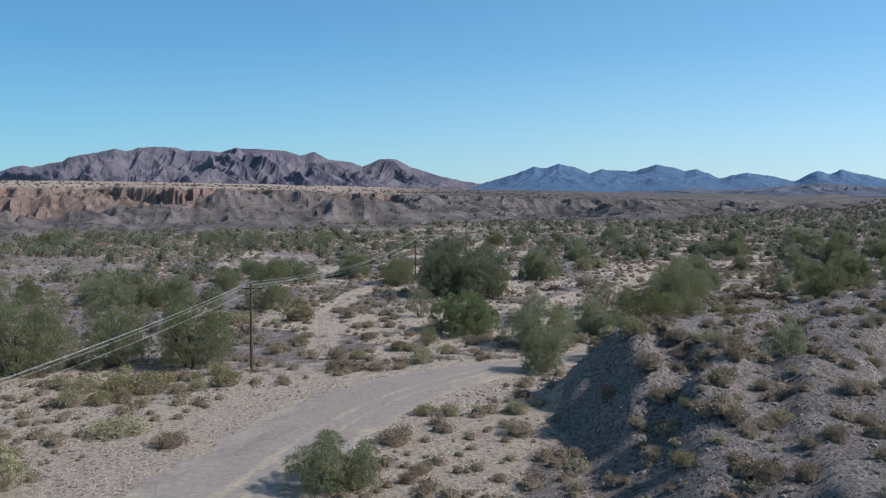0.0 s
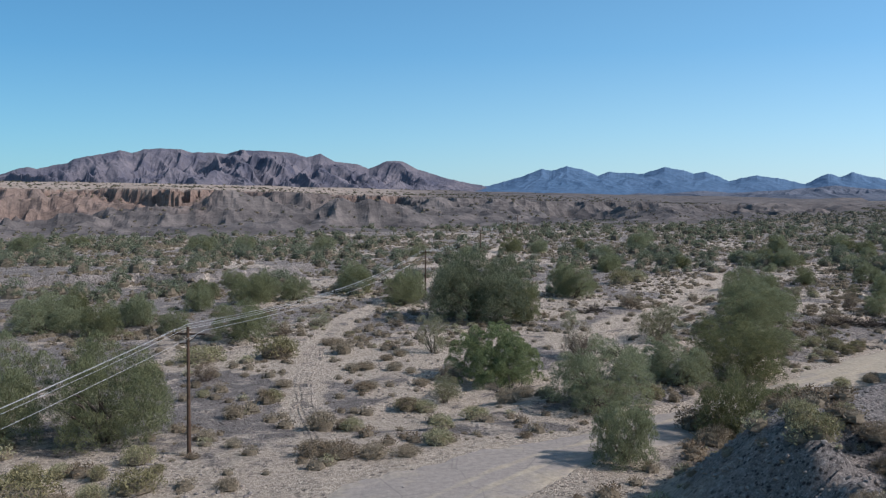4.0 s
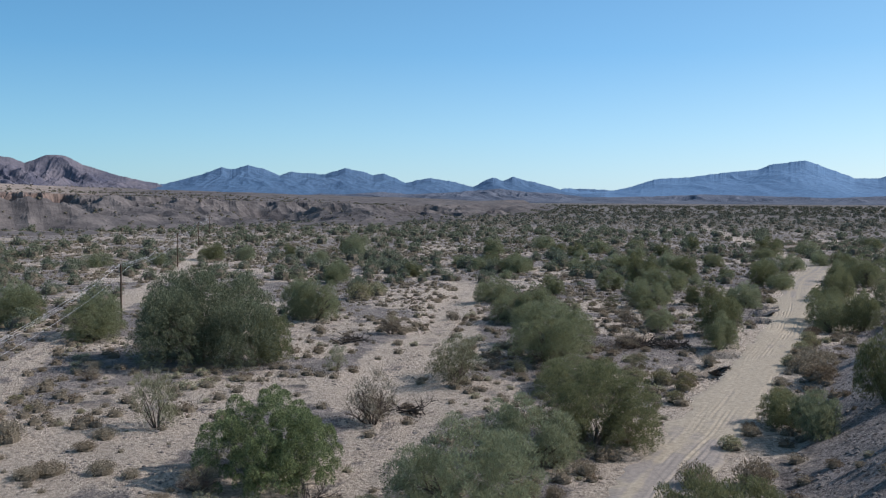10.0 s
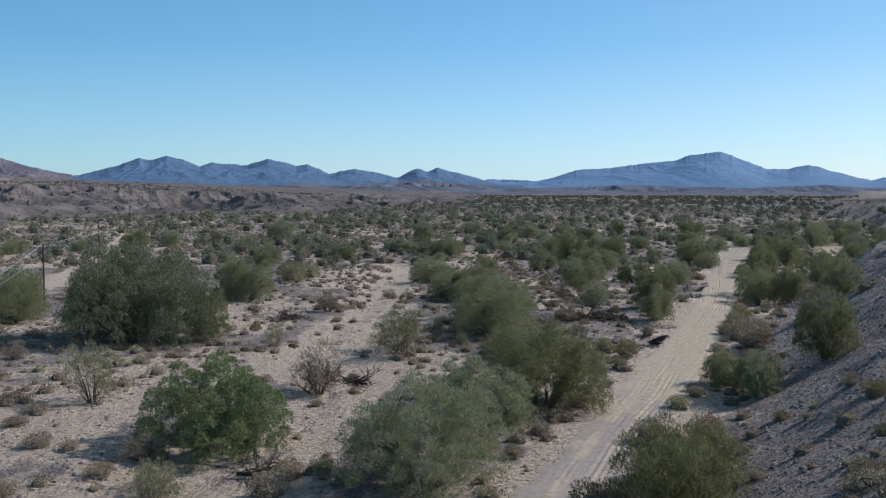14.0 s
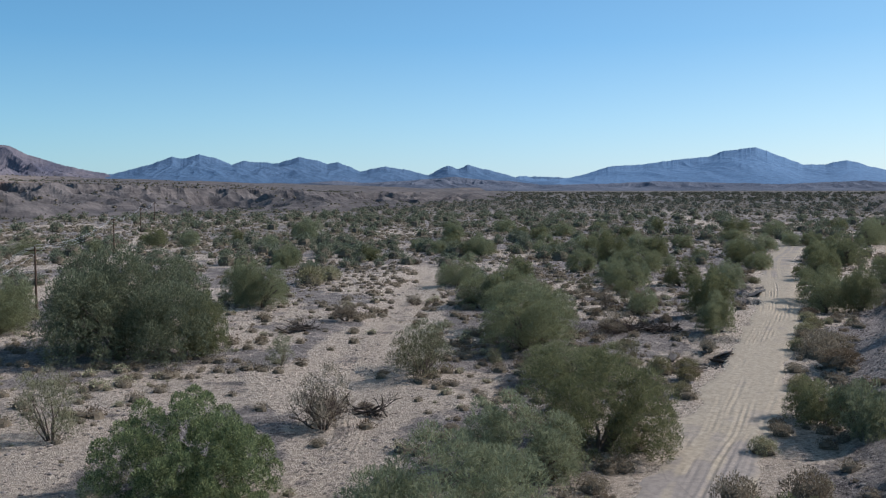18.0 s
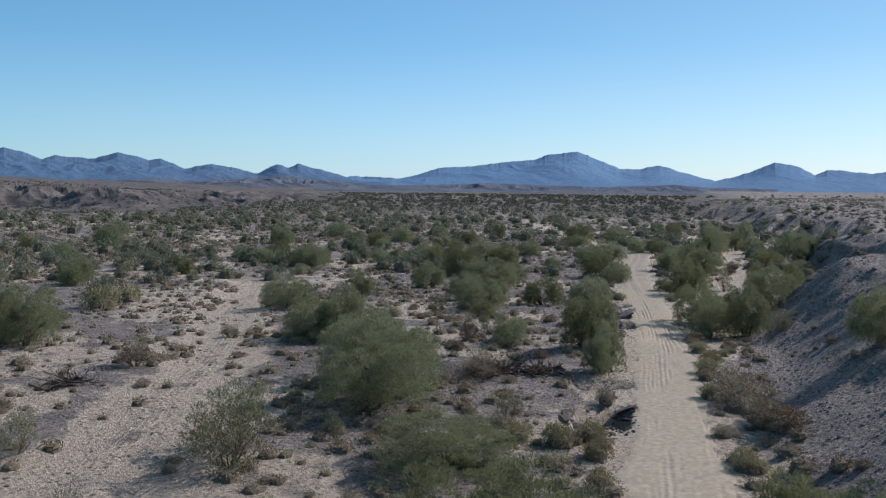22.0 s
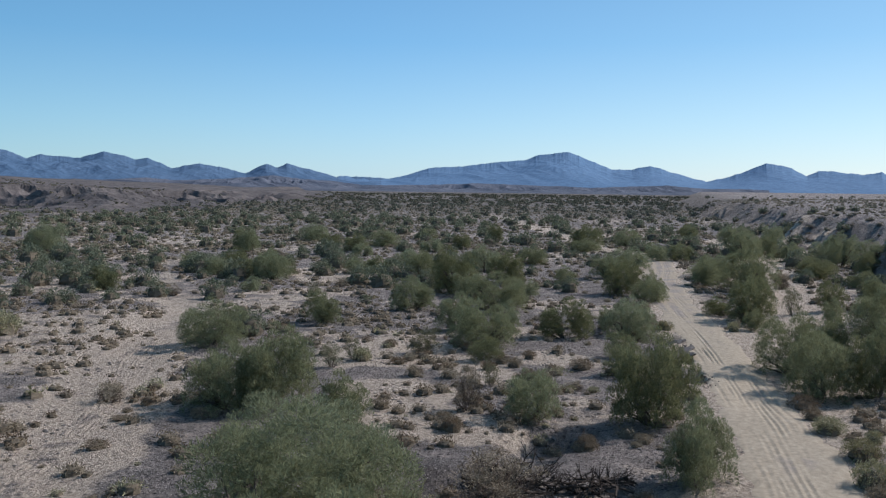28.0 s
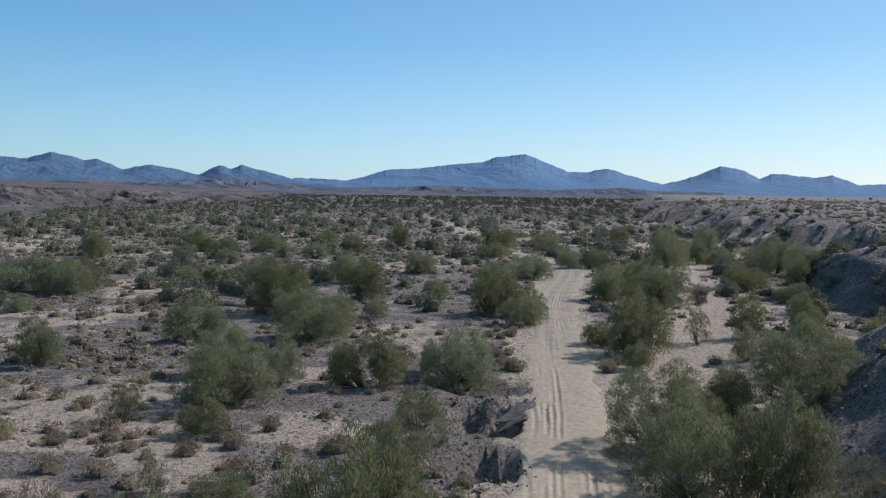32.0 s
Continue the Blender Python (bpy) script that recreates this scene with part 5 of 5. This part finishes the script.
    ang = rng.uniform(-22, 84, 16000)
    reach = np.sqrt(rng.uniform(260 ** 2, 900 ** 2, 16000))
    X, Y = 20 + reach * np.sin(np.radians(ang)), 60 + reach * np.cos(np.radians(ang))
    keep = rng.random(16000) < lane_clear(X, Y) * ease(620, 470, Y - X * 0.62)
    X, Y = X[keep], Y[keep]
    S = 0.6 + 0.8 * rng.random(len(X))
    stuff("far_dry_scrub", tiny, X, Y, S, S, TAN, "distant dry brown scrub on the plain")
    M = np.array(MESA_SITES)
    S = 0.7 + 1.2 * rng.random(len(M)) ** 2
    stuff("mesa_scrub", lod, M[:, 0], M[:, 1], S, S * 1.1, FARGREEN, "sparse dark scrub dotted over the mesa slopes", M[:, 2])
    # the dark line of trees where the plain ends
    ang = rng.uniform(8, 80, 3600)
    reach = np.sqrt(rng.uniform(1100 ** 2, 2600 ** 2, 3600))
    X, Y = reach * np.sin(np.radians(ang)), reach * np.cos(np.radians(ang))
    keep = (offset(TOE, X, Y)[0] < -20) & (Y - X * 0.9 < 560)
    X, Y = X[keep], Y[keep]
    S = 2.5 + 3.0 * rng.random(len(X))
    stuff("horizon_scrub", lod, X, Y, S, S, FARGREEN, "faint dark band of scrub along the horizon")


def hill_bushes():
    """Rounded dry bushes all over the top of the hill beside the start of the road."""
    rng = np.random.default_rng(14)
    X, Y = scatter(rng, 900, 22, 75, 30, 92)
    d = offset(TOE, X, Y)[0]
    made = 0
    for x, y, far in zip(X, Y, d):
        if made < 70 and 3.5 < far < 34 and free_of(x, y, 0.5):
            s = 0.55 + 0.6 * rng.random()
            bush("G" if rng.random() < 0.8 else "Y", x, y, s, s * 1.0)
            made += 1


hill_bushes()
near_scrub()
far_scrub()


# ---- power line ----
def box_into(bm, sx, sy, sz, m):
    bmesh.ops.create_cube(bm, size=1, matrix=m @ Matrix.Diagonal((sx, sy, sz, 1)))


def bm_mesh(name, bm, mat):
    me = bpy.data.meshes.new(name)
    bm.to_mesh(me)
    bm.free()
    me.materials.append(mat)
    return me


def pole_proto():
    root = new("utility_pole")
    bm = bmesh.new()
    bmesh.ops.create_cone(bm, cap_ends=True, segments=14, radius1=0.17, radius2=0.105, depth=10.6, matrix=Matrix.Translation((0, 0, 4.3)))
    shaft = part("pole_shaft", bm_mesh("pole_shaft", bm, POLEWOOD), root)
    bm = bmesh.new()
    box_into(bm, 2.5, 0.1, 0.13, Matrix.Translation((0, 0.17, 9.05)))
    bmesh.ops.bevel(bm, geom=bm.edges[:], offset=0.012, segments=1)
    arm = part("crossarm", bm_mesh("crossarm", bm, POLEWOOD), root)
    bm = bmesh.new()
    box_into(bm, 0.7, 0.08, 0.09, Matrix.Translation((-0.42, 0.15, 8.35)))
    part("lower_arm", bm_mesh("lower_arm", bm, POLEWOOD), root)
    for side in (-1, 1):
        bm = bmesh.new()
        box_into(bm, 0.9, 0.03, 0.05, Matrix.Translation((side * 0.36, 0.23, 8.75)) @ Matrix.Rotation(side * -0.7, 4, "Y"))
        part("brace", bm_mesh("brace", bm, POLEWOOD), root)
    for x, z in INSULATORS:
        bm = bmesh.new()
        bmesh.ops.create_cone(bm, cap_ends=True, segments=8, radius1=0.02, radius2=0.02, depth=0.16, matrix=Matrix.Translation((x, 0.17 if z < 9.5 else 0, z - 0.08)))
        for k, r in enumerate((0.075, 0.06, 0.045)):
            bmesh.ops.create_cone(bm, cap_ends=True, segments=10, radius1=r, radius2=r * 0.6, depth=0.05, matrix=Matrix.Translation((x, 0.17 if z < 9.5 else 0, z - 0.02 + 0.045 * k)))
        part("insulator", bm_mesh("insulator", bm, CERAMIC), arm if z < 9.5 else shaft, "glazed grey ceramic insulator")
    return root


INSULATORS = ((-1.15, 9.25), (-0.45, 9.25), (1.15, 9.25), (0.0, 9.72))
POLES = [(-38.0, -8.0), (2.3, 97.0), (43.2, 200.8), (84.5, 305.0), (125.5, 409.0), (166.5, 513.0)]


def build_line():
    proto = pole_proto()
    run = Vector((POLES[-1][0] - POLES[0][0], POLES[-1][1] - POLES[0][1], 0))
    turn = math.degrees(math.atan2(run.y, run.x)) - 90
    made = []
    for k, (x, y) in enumerate(POLES):
        z = height_at(x, y) - 0.05
        m = pose(x, y, z, 0.6 * (-1) ** k, 0.5, turn)
        made.append(m)
        tagged(copy_thing(proto, m), "tall dark weathered wooden utility pole with crossarm", "utility pole", "utility poles")
    remove_proto(proto)
    for a, b in zip(made, made[1:]):
        for x, z in INSULATORS:
            off = Vector((x, 0.17 if z < 9.5 else 0, z + 0.1))
            p, q = a @ off, b @ off
            sag = 1.6 * ((q - p).length / 110) ** 2
            verts, faces, n = [], [], 26
            side = (q - p).cross(Vector((0, 0, 1))).normalized() * 0.012
            for i in range(n + 1):
                t = i / n
                mid = p.lerp(q, t) - Vector((0, 0, 4 * sag * t * (1 - t)))
                verts += [mid - side, mid + Vector((0, 0, 0.012)), mid + side, mid - Vector((0, 0, 0.012))]
                if i:
                    faces += [(4 * i - 4 + k, 4 * i - 4 + (k + 1) % 4, 4 * i + (k + 1) % 4, 4 * i + k) for k in range(4)]
            tagged(new("power_wire", limb_mesh("power_wire", verts, faces, WIRE)), "thin pale overhead wire sagging between utility poles", "wire", "overhead wires")


def remove_proto(root):
    for o in (*root.children_recursive, root):
        bpy.data.objects.remove(o)


build_line()
for proto in (*TREES, *BIG_TREES, *SMALL_TREES, *OLIVES, DENSE_TREE, BRIGHT_TREE, *BARE):
    remove_proto(proto)


# ---- wheel tracks in the sand ----
def wheel_track(line, label, seed, x_lo=-99, lift=0.05):
    """Two pressed ruts with raised sand beside them, laid along a line of the plan."""
    pts = np.array(line, float)
    seg = np.hypot(*np.diff(pts, axis=0).T)
    run = np.concatenate([[0], np.cumsum(seg)])
    s = np.arange(0, run[-1], 0.4)
    soft = np.stack([np.interp(s, run, pts[:, k]) for k in (0, 1)], 1)
    kernel = np.ones(25) / 25
    pad = np.pad(soft, ((12, 12), (0, 0)), "edge")
    P = np.stack([np.convolve(pad[:, k], kernel, "valid") for k in (0, 1)], 1)
    P[:, 0] += (wave(s, 0 * s, 18, 2, seed) - 0.5) * 2.4
    T = np.gradient(P, axis=0)
    T /= np.hypot(T[:, 0], T[:, 1])[:, None]
    N = np.stack([T[:, 1], -T[:, 0]], 1)
    off = np.linspace(-1.5, 1.5, 61)[None]
    X, Y = P[:, :1] + N[:, :1] * off, P[:, 1:] + N[:, 1:] * off
    Z = ground_z(X, Y) + lift + (wave(X, Y, 0.7, 2, seed + 1) - 0.5) * 0.08
    for rut in (-0.85, 0.75, -0.35, 1.15):
        gap = np.abs(off - rut - (wave(s, 0 * s + rut * 7, 7, 2, seed + 2) - 0.5)[:, None] * 0.5)
        on = ease(0.3, 0.55, wave(s, 0 * s + rut * 11, 9, 2, seed + 3))[:, None]
        Z -= 0.05 * ease(0.15, 0.05, gap) * on
        Z += 0.03 * ease(0.11, 0.0, np.abs(gap - 0.24)) * on
    Z -= 0.3 * np.abs(off / 1.5) ** 6
    me = grid_mesh("wheel_track", X, Y, Z, GROUND, True, (("sand", 0.62 + 0 * X), ("rocky", 0 * X), ("far", 0 * X)))
    tagged(new("road_wheel_track", me), label, "track", kind="structure")


wheel_track(POLE_TRACK[:6], "pair of wheel ruts pressed into pale sand", 80)
wheel_track(WASH[:9], "braided wheel ruts running up the sandy wash", 90)


# ---- broken road edge and stones ----
def rough_block(rng, sx, sy, sz, bite=0.22):
    bm = bmesh.new()
    bmesh.ops.create_cube(bm, size=1, matrix=Matrix.Diagonal((sx, sy, sz, 1)))
    bmesh.ops.subdivide_edges(bm, edges=bm.edges[:], cuts=1, use_grid_fill=True)
    for v in bm.verts:
        v.co += Vector((rng.normal() * sx, rng.normal() * sy, rng.normal() * sz * 0.6)) * bite * 0.5
    return bm


def road_edge_at(s):
    """Place and heading of the road at a length along it."""
    for (ax, ay), (bx, by) in zip(ROAD, ROAD[1:]):
        size = math.hypot(bx - ax, by - ay)
        if s <= size:
            return ax + (bx - ax) * s / size, ay + (by - ay) * s / size, (bx - ax) / size, (by - ay) / size
        s -= size
    return bx, by, (bx - ax) / size, (by - ay) / size


def broken_edge(start, stop, seed):
    """Undercut asphalt: thick plates leaning into the hollow, and lumps fallen in it."""
    rng = np.random.default_rng(seed)
    s = start
    while s < stop:
        size = 1.1 + 2.2 * rng.random() ** 1.5
        x, y, tx, ty = road_edge_at(s)
        turn = math.degrees(math.atan2(ty, tx))
        out = 3.2 + 0.5 * rng.random()
        bm = rough_block(rng, size, 0.7 + 1.3 * rng.random(), 0.18 + 0.12 * rng.random(), 0.3)
        ob = new("asphalt_slab", bm_mesh("asphalt_slab", bm, TARSLAB))
        px, py = x - ty * out, y + tx * out
        inside = height_at(x - ty * 2.6, y + tx * 2.6)
        ob.matrix_basis = pose(px, py, inside - 0.05 - 0.12 * rng.random(), -6 - 34 * rng.random() ** 2, 8 * rng.normal(), turn + 22 * rng.normal())
        tagged(ob, "broken dark asphalt slab hanging over the washed-out road edge", "rubble", "broken asphalt slabs")
        for _ in range(1):
            out = 4.2 + 2.6 * rng.random()
            size2 = 0.35 + 0.8 * rng.random() ** 2
            px, py = x - ty * out + rng.normal() * 0.8, y + tx * out + rng.normal() * 0.8
            bm = rough_block(rng, size2 * 1.4, size2, 0.16 + 0.3 * size2, 0.26)
            ob = new("asphalt_lump", bm_mesh("asphalt_lump", bm, TARSLAB))
            ob.matrix_basis = pose(px, py, height_at(px, py) + 0.08, rng.normal() * 24, rng.normal() * 24, rng.random() * 360)
            tagged(ob, "lump of dark broken asphalt fallen into the scour hollow", "rubble", "broken asphalt lumps")
        s += size * (0.85 + 0.9 * rng.random())


broken_edge(196.0, 206.0, 21)
broken_edge(139.0, 143.0, 22)


def spoil_mound(x, y, long, wide, tall, seed):
    """A rounded dark lump of buckled asphalt standing in the hollow."""
    rng = np.random.default_rng(seed)
    bm = bmesh.new()
    bmesh.ops.create_icosphere(bm, subdivisions=3, radius=1)
    for v in bm.verts:
        n = v.co.normalized()
        s = 1 + 0.3 * (float(wave(np.array([n.x * 2 + seed]), np.array([n.y * 2 + n.z]), 0.9, 3, seed)[0]) - 0.5)
        v.co = Vector((n.x * long, n.y * wide, n.z * tall)) * s
    ob = new("asphalt_mound", bm_mesh("asphalt_mound", bm, TARSLAB))
    ob.matrix_basis = pose(x, y, height_at(x, y) + 0.1, 0, 12, 28 + 20 * rng.random())
    tagged(ob, "rounded dark mound of buckled asphalt in the washed-out hollow", "rubble", "broken asphalt mounds")


spoil_mound(88.6, 130.6, 1.2, 0.8, 0.5, 73)


def rubble_field(x, y, reach, count, seed):
    """Small dark lumps of crumbled asphalt strewn round a washed-out edge."""
    rng = np.random.default_rng(seed)
    bm = bmesh.new()
    for _ in range(count):
        a, r = rng.random() * 6.283, reach * rng.random() ** 0.7
        px, py = x + math.cos(a) * r, y + math.sin(a) * r * 0.6
        size = 0.05 + 0.15 * rng.random() ** 2
        turn = pose(px, py, height_at(px, py) + size * 0.2, rng.random() * 90, rng.random() * 90, rng.random() * 360)
        bmesh.ops.create_cube(bm, size=1, matrix=turn @ Matrix.Diagonal((size * 1.3, size, size * 0.7, 1)))
    tagged(new("asphalt_crumbs", bm_mesh("asphalt_crumbs", bm, TARSLAB)), "strewn dark crumbs of broken asphalt beside the road edge", "rubble", kind="stuff")


rubble_field(86.6, 126.6, 3.6, 160, 81)
rubble_field(128.5, 150.0, 4.0, 120, 82)
rubble_field(144.0, 160.5, 5.0, 110, 83)


def brush_pile(x, y, long, wide, heading, seed, label):
    """Flood wrack: a low tangle of dark dead wood heaped along a line."""
    rng = np.random.default_rng(seed)
    verts, faces = [], []
    for _ in range(int(long * 5)):
        at = Vector((rng.normal() * long * 0.25, rng.normal() * wide * 0.3, 0.1 + 0.5 * rng.random()))
        way = Vector((rng.normal(), rng.normal() * 0.7, rng.normal() * 0.28)).normalized()
        grow_twigs(rng, verts, faces, at - way * 0.7, way, 0.8 + 0.9 * rng.random(), 0.05 + 0.05 * rng.random(), 2)
    ob = new("driftwood", limb_mesh("driftwood", verts, faces, DARKWOOD))
    ob.matrix_basis = pose(x, y, height_at(x, y), 0, 0, heading)
    tagged(ob, label, "dead wood", "heaps of dead wood")


brush_pile(96.0, 144.0, 7.5, 2.6, -52, 61, "long dark tangle of dead flood-washed branches on sand")
brush_pile(99.0, 141.0, 4.0, 2.4, -40, 62, "dark heap of dead branches beside a scoured edge")
brush_pile(65.0, 167.6, 4.0, 1.2, 12, 63, "low dark heap of driftwood lying in the wash")
brush_pile(33.0, 113.5, 3.0, 0.8, 20, 64, "scattered grey fallen branches on wash sand")
brush_pile(52.0, 131.5, 3.0, 1.6, -30, 65, "low tangle of dead wood at the wash edge")


def bank_stones():
    rng = np.random.default_rng(31)
    shapes = []
    for k in range(4):
        bm = bmesh.new()
        bmesh.ops.create_icosphere(bm, subdivisions=1, radius=1)
        co = np.array([v.co for v in bm.verts]) * np.array([1.0, 0.75, 0.55]) * np.random.default_rng(40 + k).uniform(0.7, 1.25, (len(bm.verts), 1))
        fa = np.array([[v.index for v in f.verts] for f in bm.faces])
        bm.free()
        shapes.append((co, fa))
    X, Y = scatter(rng, 44000, 18, 170, 20, 150)
    d = offset(TOE, X, Y)[0]
    keep = (d > 0) & (d < 26)
    X, Y = X[keep], Y[keep]
    w1, w2 = scatter(rng, 60000, -15, 160, 65, 195)
    patchy = rng.random(60000) < ease(0.45, 0.65, wave(w1, w2, 9, 3, 66)) * 0.75
    w1, w2 = w1[patchy], w2[patchy]
    X, Y = np.concatenate([X, w1]), np.concatenate([Y, w2])
    clear = np.abs(offset(ROAD, X, Y)[0]) > 3.6
    X, Y = X[clear], Y[clear]
    S = 0.05 + 0.22 * rng.random(len(X)) ** 4
    Z = ground_z(X, Y)
    co_all, fa_all, base = [], [], 0
    for k in range(len(X)):
        co, fa = shapes[k % 4]
        a = rng.random() * 6.28
        R = np.array([[math.cos(a), -math.sin(a), 0], [math.sin(a), math.cos(a), 0], [0, 0, 1]])
        co_all.append(co @ R.T * S[k] + (X[k], Y[k], Z[k]))
        fa_all.append(fa + base)
        base += len(co)
    me = bpy.data.meshes.new("loose_stones")
    fill_mesh(me, np.concatenate(co_all), np.concatenate(fa_all))
    me.materials.append(STONE)
    tagged(new("loose_stones", me), "loose grey stones scattered over bank and wash", "stones", kind="stuff")


bank_stones()
